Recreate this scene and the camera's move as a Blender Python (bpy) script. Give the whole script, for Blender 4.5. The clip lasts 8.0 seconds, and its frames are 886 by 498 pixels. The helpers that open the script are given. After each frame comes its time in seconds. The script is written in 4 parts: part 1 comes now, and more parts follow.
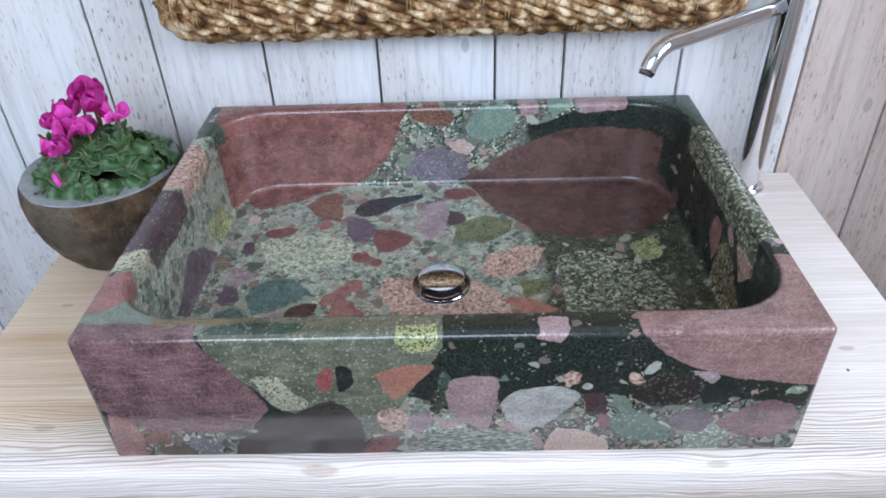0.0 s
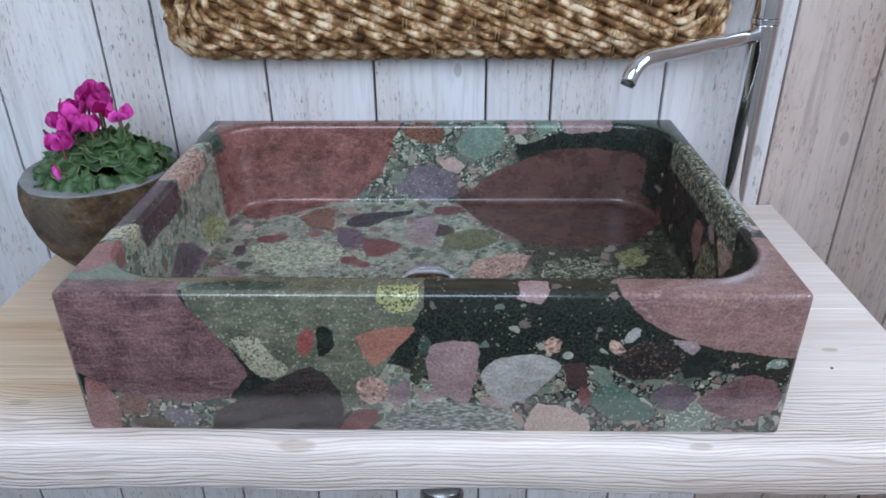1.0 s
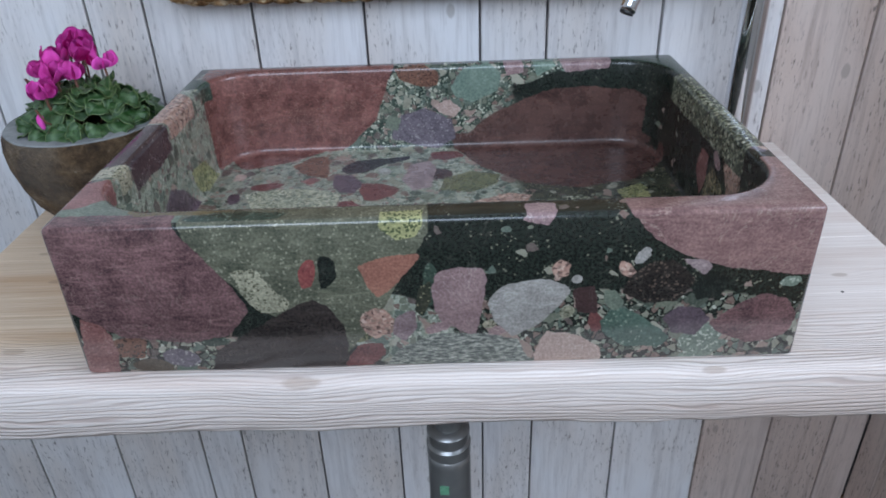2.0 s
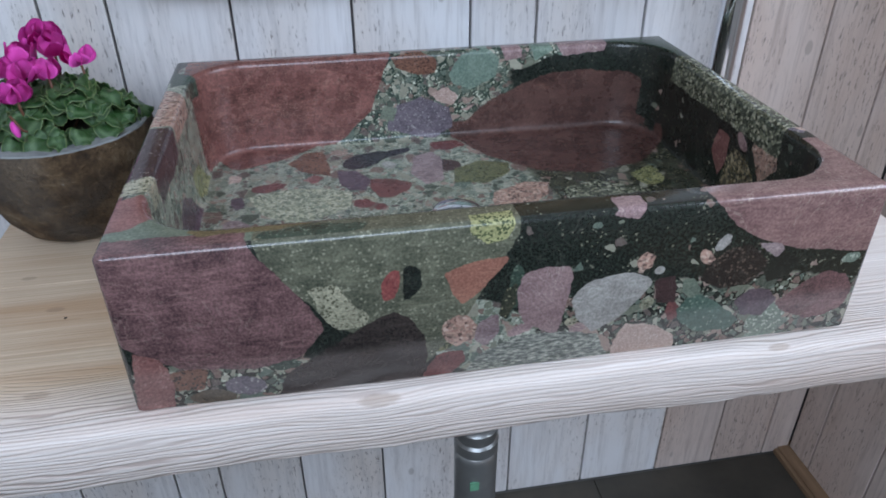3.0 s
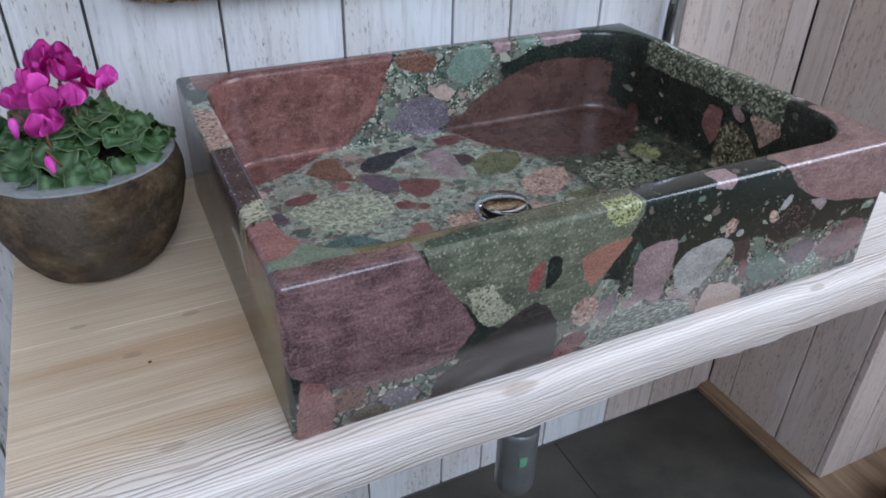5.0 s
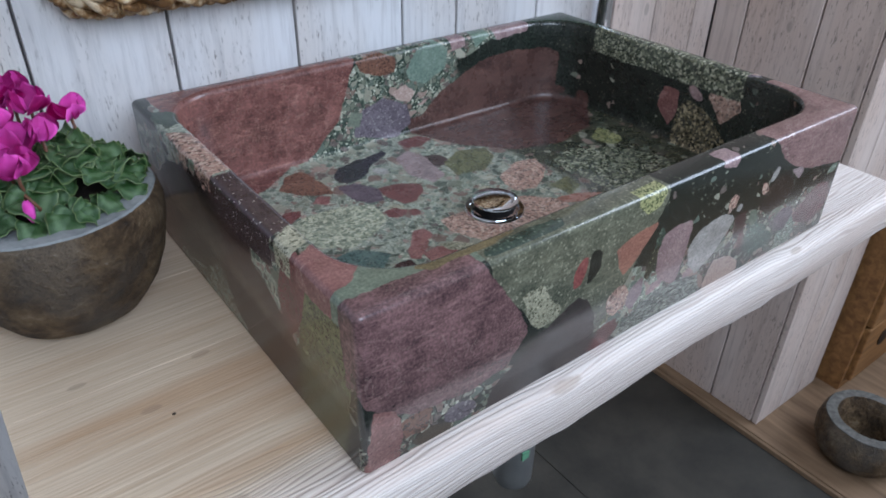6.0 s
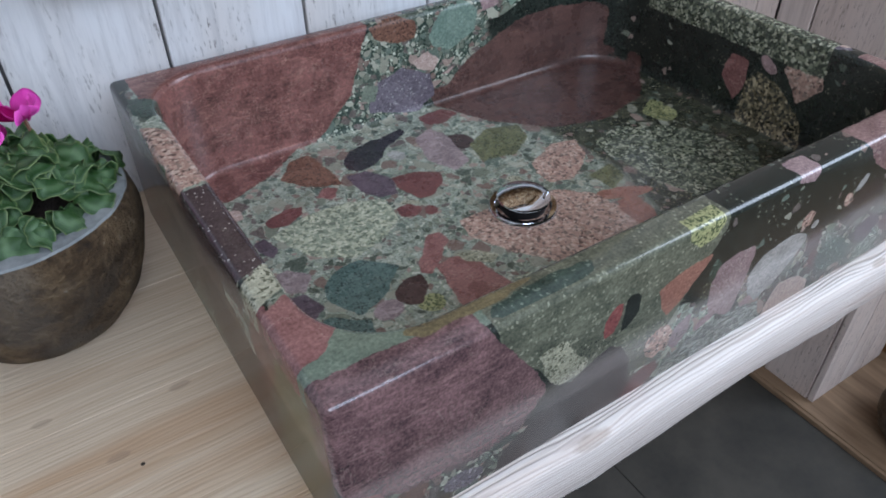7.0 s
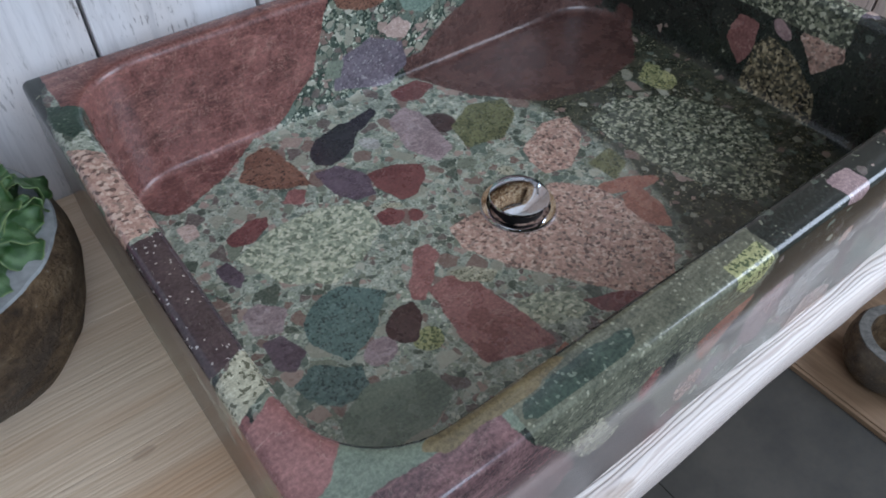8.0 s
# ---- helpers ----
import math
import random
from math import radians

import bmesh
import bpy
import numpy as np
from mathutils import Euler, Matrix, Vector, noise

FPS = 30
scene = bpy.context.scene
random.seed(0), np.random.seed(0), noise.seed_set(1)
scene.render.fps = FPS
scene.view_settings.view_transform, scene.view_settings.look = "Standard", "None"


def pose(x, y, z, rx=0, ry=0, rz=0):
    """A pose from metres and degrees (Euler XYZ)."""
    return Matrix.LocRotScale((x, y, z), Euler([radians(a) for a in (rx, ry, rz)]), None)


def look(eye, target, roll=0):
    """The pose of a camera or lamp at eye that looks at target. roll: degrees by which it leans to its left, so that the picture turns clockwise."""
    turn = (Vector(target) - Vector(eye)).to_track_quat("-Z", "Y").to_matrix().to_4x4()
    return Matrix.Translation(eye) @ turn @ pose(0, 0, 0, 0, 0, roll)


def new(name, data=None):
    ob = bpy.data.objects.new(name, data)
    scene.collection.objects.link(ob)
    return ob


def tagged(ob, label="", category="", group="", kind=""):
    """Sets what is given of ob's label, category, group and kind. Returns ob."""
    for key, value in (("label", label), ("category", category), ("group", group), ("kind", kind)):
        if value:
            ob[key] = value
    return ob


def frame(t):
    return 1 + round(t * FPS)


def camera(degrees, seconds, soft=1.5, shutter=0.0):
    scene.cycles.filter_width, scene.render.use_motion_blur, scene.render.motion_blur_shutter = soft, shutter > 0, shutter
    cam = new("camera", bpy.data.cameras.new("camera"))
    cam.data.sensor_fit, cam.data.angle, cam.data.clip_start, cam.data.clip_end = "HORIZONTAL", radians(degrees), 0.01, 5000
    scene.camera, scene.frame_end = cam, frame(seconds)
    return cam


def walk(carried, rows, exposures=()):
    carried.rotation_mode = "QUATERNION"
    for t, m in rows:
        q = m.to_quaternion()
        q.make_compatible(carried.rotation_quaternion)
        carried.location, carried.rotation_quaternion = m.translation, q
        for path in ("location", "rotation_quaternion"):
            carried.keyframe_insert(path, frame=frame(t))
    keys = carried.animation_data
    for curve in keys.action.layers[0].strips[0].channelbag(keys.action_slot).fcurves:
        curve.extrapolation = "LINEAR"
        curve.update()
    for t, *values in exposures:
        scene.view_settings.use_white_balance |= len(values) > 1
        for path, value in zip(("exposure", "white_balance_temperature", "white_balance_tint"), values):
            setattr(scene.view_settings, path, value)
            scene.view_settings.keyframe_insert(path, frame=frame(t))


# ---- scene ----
cam = camera(63.0, 8.0, soft=1.8)
PATH = [
    (0, (0.014, -0.418, 1.332), (-0.041, 1.201, 0.159), -2.3),
    (0.5, (0.022, -0.473, 1.301), (-0.034, 1.205, 0.215), -1.4),
    (1, (0.025, -0.486, 1.247), (-0.021, 1.277, 0.304), -0.6),
    (1.3, (0.026, -0.486, 1.209), (-0.014, 1.301, 0.311), -2.0),
    (1.5, (0.029, -0.486, 1.206), (-0.02, 1.266, 0.244), -1.9),
    (1.7, (0.031, -0.498, 1.201), (-0.037, 1.243, 0.219), -2.1),
    (3, (-0.138, -0.446, 1.209), (0.154, 1.227, 0.154), -0.3),
    (3.5, (-0.185, -0.451, 1.218), (0.123, 1.229, 0.177), 1.0),
    (4, (-0.246, -0.446, 1.215), (0.218, 1.188, 0.159), 0.2),
    (4.5, (-0.341, -0.422, 1.217), (0.385, 1.109, 0.154), 1.9),
    (4.7, (-0.35, -0.412, 1.219), (0.355, 1.129, 0.157), 1.3),
    (5.8, (-0.456, -0.315, 1.228), (0.53, 1.023, 0.115), 1.3),
    (6, (-0.467, -0.306, 1.222), (0.556, 1.026, 0.136), 1.1),
    (6.5, (-0.423, -0.264, 1.225), (0.515, 1.05, 0.045), 0.4),
    (7, (-0.37, -0.225, 1.234), (0.464, 1.083, -0.028), -0.8),
    (7.5, (-0.35, -0.161, 1.246), (0.489, 0.998, -0.151), 0.7),
    (8, (-0.332, -0.109, 1.251), (0.516, 0.967, -0.206), 1.0),
]
EXPOSURES = [(0, 0.20, 6400, 11), (1.0, -0.14, 6400, 11), (1.7, -0.32, 6400, 11), (3.5, -0.28, 6400, 11), (6.0, -0.18, 6400, 11), (8, -0.19, 6400, 11)]
walk(cam, [(t, look(eye, target, roll)) for t, eye, target, roll in PATH], EXPOSURES)

# ---- light ----
world = bpy.data.worlds.new("sky")
scene.world = world
world.use_nodes = True
wn = world.node_tree
sky = wn.nodes.new("ShaderNodeTexSky")
sky.sky_type, sky.sun_disc = "NISHITA", False
sky.sun_elevation, sky.sun_rotation = radians(35), radians(200)
wn.links.new(sky.outputs[0], wn.nodes["Background"].inputs[0])
wn.nodes["Background"].inputs[1].default_value = 0.12


def window_lamp(name, m, w, h, power, colour):
    data = bpy.data.lights.new(name, "AREA")
    data.shape, data.size, data.size_y, data.energy, data.color = "RECTANGLE", w, h, power, colour
    ob = new(name, data)
    ob.matrix_world = m
    return ob


# cool daylight through the wide window opposite the basin, and a weaker, warmer one in the right-hand wall
window_lamp("front_window_daylight", look((-0.35, -1.66, 2.15), (0.0, 0.2, 0.9)), 1.5, 1.2, 46, (0.63, 0.785, 1.0))
window_lamp("window_daylight", look((1.84, -0.9, 2.15), (0.1, 0.2, 0.9)), 1.2, 1.2, 48, (0.72, 0.83, 1.0))

# ---- helpers for meshes ----


def lin(r, g, b):
    return tuple(((c / 255 + 0.055) / 1.055) ** 2.4 if c > 10 else c / 255 / 12.92 for c in (r, g, b)) + (1.0,)


def mesh_from(bm, name, smooth=True):
    me = bpy.data.meshes.new(name)
    bmesh.ops.recalc_face_normals(bm, faces=bm.faces)
    bm.to_mesh(me)
    bm.free()
    if smooth:
        for p in me.polygons:
            p.use_smooth = True
    return me


def stands(ob):
    """The pose of an object in the world."""
    return (stands(ob.parent) @ ob.matrix_parent_inverse if ob.parent else Matrix()) @ ob.matrix_basis


def thing(name, x, y, z, label, category, group="", kind=""):
    ob = new(name)
    ob.location = (x, y, z)
    ob.empty_display_size = 0.05
    return tagged(ob, label, category, group, kind)


def part(name, bm, material, parent, label="", smooth=True):
    """A bmesh in world metres, as one mesh under a thing or part."""
    ob = new(name, mesh_from(bm, name, smooth))
    ob.data.materials.append(material)
    if parent is not None:
        ob.parent = parent
        ob.matrix_parent_inverse = stands(parent).inverted()
    return tagged(ob, label)


def sharp(ob, degrees=40):
    ob.data.set_sharp_from_angle(angle=radians(degrees))
    return ob


def box_bm(x0, x1, y0, y1, z0, z1, bevel=0.0, bm=None):
    bm = bm or bmesh.new()
    made = bmesh.ops.create_cube(bm, size=1.0, matrix=Matrix.Translation(((x0 + x1) / 2, (y0 + y1) / 2, (z0 + z1) / 2)) @ Matrix.Diagonal((x1 - x0, y1 - y0, z1 - z0, 1)))
    if bevel:
        edges = {e for v in made["verts"] for e in v.link_edges}
        bmesh.ops.bevel(bm, geom=list(edges), offset=bevel, segments=2, affect="EDGES", profile=0.5)
    return bm


def lathe_bm(profile, cx, cy, n=48, wobble=None, close_top=False, close_bottom=True):
    bm = bmesh.new()
    rings = []
    for r, z in profile:
        ring = []
        for i in range(n):
            a = 2 * math.pi * i / n
            k = wobble(a, z) if wobble else 1.0
            ring.append(bm.verts.new((cx + r * k * math.cos(a), cy + r * k * math.sin(a), z)))
        rings.append(ring)
    for a, b in zip(rings, rings[1:]):
        for i in range(n):
            bm.faces.new((a[i], a[(i + 1) % n], b[(i + 1) % n], b[i]))
    if close_bottom:
        bm.faces.new(rings[0][::-1])
    if close_top:
        bm.faces.new(rings[-1])
    return bm


def tube_bm(points, radius, n=16, bm=None, caps=True):
    """A round tube along points; radius may be a number or one per point."""
    bm = bm or bmesh.new()
    pts = [Vector(p) for p in points]
    radii = radius if isinstance(radius, (list, tuple)) else [radius] * len(pts)
    rings, up = [], None
    for i, p in enumerate(pts):
        way = (pts[min(i + 1, len(pts) - 1)] - pts[max(i - 1, 0)]).normalized()
        if up is None:
            up = way.orthogonal().normalized()
        up = (up - way * up.dot(way)).normalized()
        side = way.cross(up)
        rings.append([bm.verts.new(p + radii[i] * (math.cos(2 * math.pi * k / n) * up + math.sin(2 * math.pi * k / n) * side)) for k in range(n)])
    for a, b in zip(rings, rings[1:]):
        for k in range(n):
            bm.faces.new((a[k], a[(k + 1) % n], b[(k + 1) % n], b[k]))
    if caps:
        bm.faces.new(rings[0][::-1])
        bm.faces.new(rings[-1])
    return bm


# ---- materials ----


class Nodes:
    """Short words for building node materials."""

    def __init__(self, name, rough=0.5, metal=0.0, spec=0.5):
        self.mat = bpy.data.materials.new(name)
        self.mat.use_nodes = True
        self.nt = self.mat.node_tree
        self.bsdf = self.nt.nodes["Principled BSDF"]
        self.bsdf.inputs["Roughness"].default_value = rough
        self.bsdf.inputs["Metallic"].default_value = metal
        self.bsdf.inputs["Specular IOR Level"].default_value = spec
        self.coord = self.nt.nodes.new("ShaderNodeTexCoord").outputs["Object"]

    def link(self, a, b):
        if hasattr(a, "is_output"):
            self.nt.links.new(a, b)
        else:
            b.default_value = a

    def noise(self, vec=None, scale=10.0, detail=4.0, rough=0.55, distort=0.0, out=0):
        n = self.nt.nodes.new("ShaderNodeTexNoise")
        self.link(vec or self.coord, n.inputs["Vector"])
        n.inputs["Scale"].default_value, n.inputs["Detail"].default_value = scale, detail
        n.inputs["Roughness"].default_value, n.inputs["Distortion"].default_value = rough, distort
        return n.outputs[out]

    def voronoi(self, vec=None, scale=10.0, feature="F1", random_=1.0):
        n = self.nt.nodes.new("ShaderNodeTexVoronoi")
        n.feature = feature
        self.link(vec or self.coord, n.inputs["Vector"])
        n.inputs["Scale"].default_value, n.inputs["Randomness"].default_value = scale, random_
        return n.outputs

    def math(self, op, a, b=0.0, c=0.0, clamp=False):
        n = self.nt.nodes.new("ShaderNodeMath")
        n.operation, n.use_clamp = op, clamp
        for v, s in zip((a, b, c), n.inputs):
            self.link(v, s)
        return n.outputs[0]

    def vec(self, op, a, b=(0, 0, 0), scale=None):
        n = self.nt.nodes.new("ShaderNodeVectorMath")
        n.operation = op
        self.link(a, n.inputs[0])
        if op == "SCALE":
            self.link(scale, n.inputs["Scale"])
        else:
            self.link(b, n.inputs[1])
        return n.outputs["Value" if op in ("LENGTH", "DOT_PRODUCT", "DISTANCE") else "Vector"]

    def stretch(self, scale, vec=None, loc=(0, 0, 0), rot=(0, 0, 0), kind="POINT"):
        n = self.nt.nodes.new("ShaderNodeMapping")
        n.vector_type = kind
        self.link(vec or self.coord, n.inputs["Vector"])
        n.inputs["Location"].default_value, n.inputs["Rotation"].default_value, n.inputs["Scale"].default_value = loc, rot, scale
        return n.outputs[0]

    def range(self, v, a, b, c=0.0, d=1.0):
        n = self.nt.nodes.new("ShaderNodeMapRange")
        self.link(v, n.inputs[0])
        for s, val in zip(n.inputs[1:5], (a, b, c, d)):
            s.default_value = val
        return n.outputs[0]

    def ramp(self, v, *stops, steps=False):
        n = self.nt.nodes.new("ShaderNodeValToRGB")
        self.link(v, n.inputs[0])
        cr = n.color_ramp
        cr.interpolation = "CONSTANT" if steps else "LINEAR"
        while len(cr.elements) < len(stops):
            cr.elements.new(0.5)
        for e, (p, col) in zip(cr.elements, stops):
            e.position, e.color = p, col
        return n.outputs[0]

    def mix(self, f, a, b, blend="MIX"):
        n = self.nt.nodes.new("ShaderNodeMix")
        n.data_type, n.blend_type = "RGBA", blend
        self.link(f, n.inputs[0])
        self.link(a, n.inputs[6])
        self.link(b, n.inputs[7])
        return n.outputs[2]

    def xyz(self, v=None):
        n = self.nt.nodes.new("ShaderNodeSeparateXYZ")
        self.link(v or self.coord, n.inputs[0])
        return n.outputs

    def rgb(self, v):
        n = self.nt.nodes.new("ShaderNodeSeparateColor")
        self.link(v, n.inputs[0])
        return n.outputs

    def shake(self, scale, detail):
        """A noise vector about zero."""
        r, g, b = self.rgb(self.noise(scale=scale, detail=detail, out=1))
        return self.vec("SUBTRACT", self.combine(r, g, b), (0.5, 0.5, 0.5))

    def combine(self, x, y, z):
        n = self.nt.nodes.new("ShaderNodeCombineXYZ")
        for v, s in zip((x, y, z), n.inputs):
            self.link(v, s)
        return n.outputs[0]

    def random(self):
        return self.nt.nodes.new("ShaderNodeObjectInfo").outputs["Random"]

    def bump(self, height, strength=0.3, distance=0.001):
        n = self.nt.nodes.new("ShaderNodeBump")
        n.inputs["Strength"].default_value, n.inputs["Distance"].default_value = strength, distance
        self.link(height, n.inputs["Height"])
        self.link(n.outputs[0], self.bsdf.inputs["Normal"])

    def colour(self, c):
        self.link(c, self.bsdf.inputs["Base Color"])
        return self.mat

    def rough(self, v):
        self.link(v, self.bsdf.inputs["Roughness"])


# -- the conglomerate: pebbles of many rocks in a dark green groundmass, cut and polished --
tint = random.Random(3)


def near(colour):
    """The colour, a little lighter or darker: no two pebbles are quite alike."""
    k = tint.uniform(0.92, 1.08)
    return tuple(c * k * tint.uniform(0.98, 1.02) for c in colour[:3]) + (1.0,)


def rock(dark, light, pale=None, vein_colour=None, speck=None, speck_from=0.80):
    """A recipe for a rock's colour: two tones by cloud and grain, streaks, veins and specks."""
    def make(c):
        out = c.mix(c.mottle, near(dark), near(light))
        if pale:
            out = c.mix(c.streaky, out, pale)
        if vein_colour:
            out = c.mix(c.veins, out, vein_colour)
        if speck:
            out = c.mix(c.math("GREATER_THAN", c.grit_tone, speck_from), out, speck)
        return out
    return make


def once(c, key, make):
    """A node output that a material builds once and keeps."""
    if key not in c.kept:
        c.kept[key] = make()
    return c.kept[key]


def grains(which, *tones):
    """A recipe for a granular rock of several minerals."""
    def make(c):
        return once(c, tones, lambda: c.ramp(c.grit_tone if which == "grit" else c.cell_tone, *tones, steps=True))
    return make


RED = rock(lin(92, 38, 40), lin(150, 75, 72))
BRICK = rock(lin(84, 46, 48), lin(124, 72, 70))
PINKRED = rock(lin(104, 60, 60), lin(152, 102, 98), vein_colour=lin(190, 150, 140))
PURPLERED = rock(lin(56, 38, 43), lin(132, 95, 97), pale=lin(148, 112, 110), vein_colour=lin(146, 116, 112))
ROSERED = rock(lin(104, 74, 76), lin(146, 112, 110), pale=lin(160, 128, 122), vein_colour=lin(184, 160, 150))
WALLRED = rock(lin(74, 43, 41), lin(138, 87, 80), pale=lin(172, 118, 104), vein_colour=lin(186, 134, 118))
MAROONWALL = rock(lin(54, 36, 36), lin(100, 68, 63), pale=lin(114, 78, 68), vein_colour=lin(122, 86, 76))
MAROON = rock(lin(50, 36, 38), lin(78, 56, 56))
CHARCOAL = rock(lin(32, 27, 27), lin(62, 54, 52), pale=lin(74, 68, 64))
UMBER = rock(lin(30, 28, 27), lin(52, 46, 44), speck=lin(92, 78, 70), speck_from=0.93)
SLATE = rock(lin(34, 32, 38), lin(56, 54, 62))
BLACK = rock(lin(22, 25, 24), lin(42, 48, 44))
PURPLE = rock(lin(66, 54, 64), lin(104, 88, 100))
GREYLILAC = rock(lin(78, 70, 82), lin(112, 104, 116), speck=lin(146, 140, 146), speck_from=0.93)
LILAC = rock(lin(112, 92, 98), lin(158, 138, 142), pale=lin(180, 164, 164))
LILACPINK = rock(lin(118, 92, 98), lin(164, 136, 138), vein_colour=lin(204, 188, 184))
PALEPINK = rock(lin(158, 130, 124), lin(192, 168, 158), vein_colour=lin(226, 210, 200))
WHITE = rock(lin(124, 122, 120), lin(176, 173, 170), pale=lin(188, 186, 182), vein_colour=lin(112, 106, 106))
CREAM = rock(lin(108, 108, 92), lin(186, 180, 158), pale=lin(200, 194, 174), speck=lin(92, 92, 76), speck_from=0.86)
ORANGE = rock(lin(122, 76, 64), lin(160, 106, 88), pale=lin(170, 124, 104))
ORANGEBROWN = rock(lin(92, 60, 48), lin(132, 90, 72), speck=lin(64, 46, 40), speck_from=0.85)
BROWN = rock(lin(66, 58, 48), lin(92, 80, 66))
OLIVE = rock(lin(78, 80, 58), lin(122, 122, 86), speck=lin(60, 66, 50), speck_from=0.8)
DARKOLIVE = rock(lin(36, 40, 34), lin(68, 70, 57), pale=lin(98, 92, 70), speck=lin(126, 122, 98), speck_from=0.94)
OLIVEB = rock(lin(82, 72, 50), lin(124, 110, 78), pale=lin(134, 114, 76))
LIME = rock(lin(118, 120, 84), lin(172, 170, 118), speck=lin(78, 88, 58), speck_from=0.7)
GREEN = rock(lin(48, 72, 64), lin(86, 110, 98), speck=lin(120, 138, 124), speck_from=0.94)
TEAL = rock(lin(62, 84, 82), lin(98, 122, 118), speck=lin(48, 64, 64), speck_from=0.82)
PALETEAL = rock(lin(92, 114, 104), lin(128, 148, 136))
DARKGREEN = rock(lin(36, 50, 44), lin(64, 80, 70), speck=lin(100, 112, 100), speck_from=0.93)
PALEGREEN = rock(lin(84, 100, 90), lin(138, 150, 138), speck=lin(170, 178, 166), speck_from=0.88)
PALESAGE = rock(lin(104, 114, 104), lin(168, 173, 160), pale=lin(178, 180, 168), speck=lin(104, 112, 100), speck_from=0.86)
SAGE = rock(lin(82, 94, 84), lin(118, 128, 114), pale=lin(126, 134, 118))
GREYGREEN = rock(lin(60, 64, 54), lin(110, 111, 94), pale=lin(128, 128, 108), speck=lin(134, 134, 116), speck_from=0.95)
PINKGRAN = grains("cell", (0.0, lin(104, 82, 76)), (0.14, lin(160, 124, 112)), (0.45, lin(180, 144, 130)), (0.72, lin(142, 118, 108)), (0.86, lin(194, 166, 152)))
SALTPEPPER = grains("cell", (0.0, lin(54, 60, 50)), (0.35, lin(82, 88, 74)), (0.6, lin(120, 124, 104)), (0.82, lin(166, 166, 146)))
TANSPECK = grains("cell", (0.0, lin(46, 44, 36)), (0.35, lin(96, 88, 68)), (0.65, lin(140, 126, 98)), (0.85, lin(176, 160, 130)))
PALEGRAINS = grains("cell", (0.0, lin(104, 112, 96)), (0.2, lin(142, 148, 130)), (0.45, lin(172, 174, 152)), (0.7, lin(132, 140, 122)), (0.85, lin(190, 188, 168)))


def PALEGRAN(c):
    return c.mix(c.streaky, PALEGRAINS(c), near(lin(176, 176, 150)))


def SCHIST(c):
    return c.ramp(c.noise(c.stretch((160, 160, 520), rot=(0, 0.9, 0)), scale=1.0, detail=4, rough=0.7), (0.34, lin(48, 56, 54)), (0.5, lin(110, 116, 110)), (0.66, lin(184, 186, 176)))


def SPOTTED(c):
    spots = c.math("MULTIPLY", c.math("LESS_THAN", c.voronoi(c.warped, 260)["Distance"], c.math("MULTIPLY", c.fine, 0.36)), c.math("GREATER_THAN", c.cloud, 0.44))
    return c.mix(spots, rock(lin(56, 44, 50), lin(82, 66, 70))(c), lin(170, 160, 160))


PALETTE = ((0.0, lin(58, 70, 62)), (0.16, lin(106, 112, 98)), (0.3, lin(92, 76, 76)), (0.42, lin(144, 142, 128)), (0.56, lin(116, 88, 82)), (0.68, lin(84, 100, 92)), (0.82, lin(154, 128, 120)), (0.92, lin(168, 166, 152)))


def small_pebbles(c, scale):
    v = c.voronoi(c.warped, scale)
    tone, pick, size = c.rgb(v["Color"])
    edge = c.voronoi(c.warped, scale, "DISTANCE_TO_EDGE")["Distance"]
    inside = c.math("GREATER_THAN", edge, c.math("MULTIPLY_ADD", size, 0.14, 0.02))
    return inside, pick, c.mix(c.range(c.fine, 0.3, 0.7, 0.0, 0.4), c.ramp(tone, *PALETTE, steps=True), lin(124, 126, 114))


def pebbled(base, much_tiny, much_small):
    """A recipe for a groundmass with small pebbles of two sizes."""
    def make(c):
        out = base(c)
        for scale, much in ((150, much_tiny), (66, much_small)):
            if much:
                inside, pick, tone = once(c, scale, lambda: small_pebbles(c, scale))
                out = c.mix(c.math("MULTIPLY", inside, c.math("LESS_THAN", pick, much)), out, tone)
        return out
    return make


def DARKMASS(c):
    out = c.mix(c.range(c.fine, 0.35, 0.7), lin(20, 24, 22), lin(46, 54, 48))
    return c.mix(c.math("GREATER_THAN", c.math("MULTIPLY_ADD", c.cloud, 0.5, c.grit_tone), 1.25), out, lin(112, 112, 98))


def crumbly(base, first, second):
    """A groundmass with pale angular crumbs in it."""
    def make(c):
        out = c.mix(c.math("GREATER_THAN", c.cell_tone, first), base(c), near(lin(132, 140, 124)))
        return c.mix(c.math("GREATER_THAN", c.cell_tone, second), out, near(lin(182, 184, 170)))
    return make


GROUND = pebbled(DARKMASS, 0.025, 0.0)
MOSAIC = pebbled(crumbly(DARKGREEN, 0.76, 0.92), 0.7, 0.45)
PEBBLY = pebbled(crumbly(PALESAGE, 0.8, 0.93), 0.6, 0.5)
SAND = GREYGREEN
DARKMOSAIC = pebbled(crumbly(DARKMASS, 0.84, 0.95), 0.75, 0.5)
OLIVEMASS = pebbled(DARKOLIVE, 0.15, 0.1)
PEBBLES = []



def pebble(x, y, z, rx, ry, rz, turn, kind, boxy=False, faces="front rim floor walls"):
    """One pebble in the rock: a warped ellipsoid, or a blunt block, at its place."""
    PEBBLES.append((faces.split(), (x, y, z), (rx, ry, rz), tuple(radians(a) for a in turn), kind, boxy))


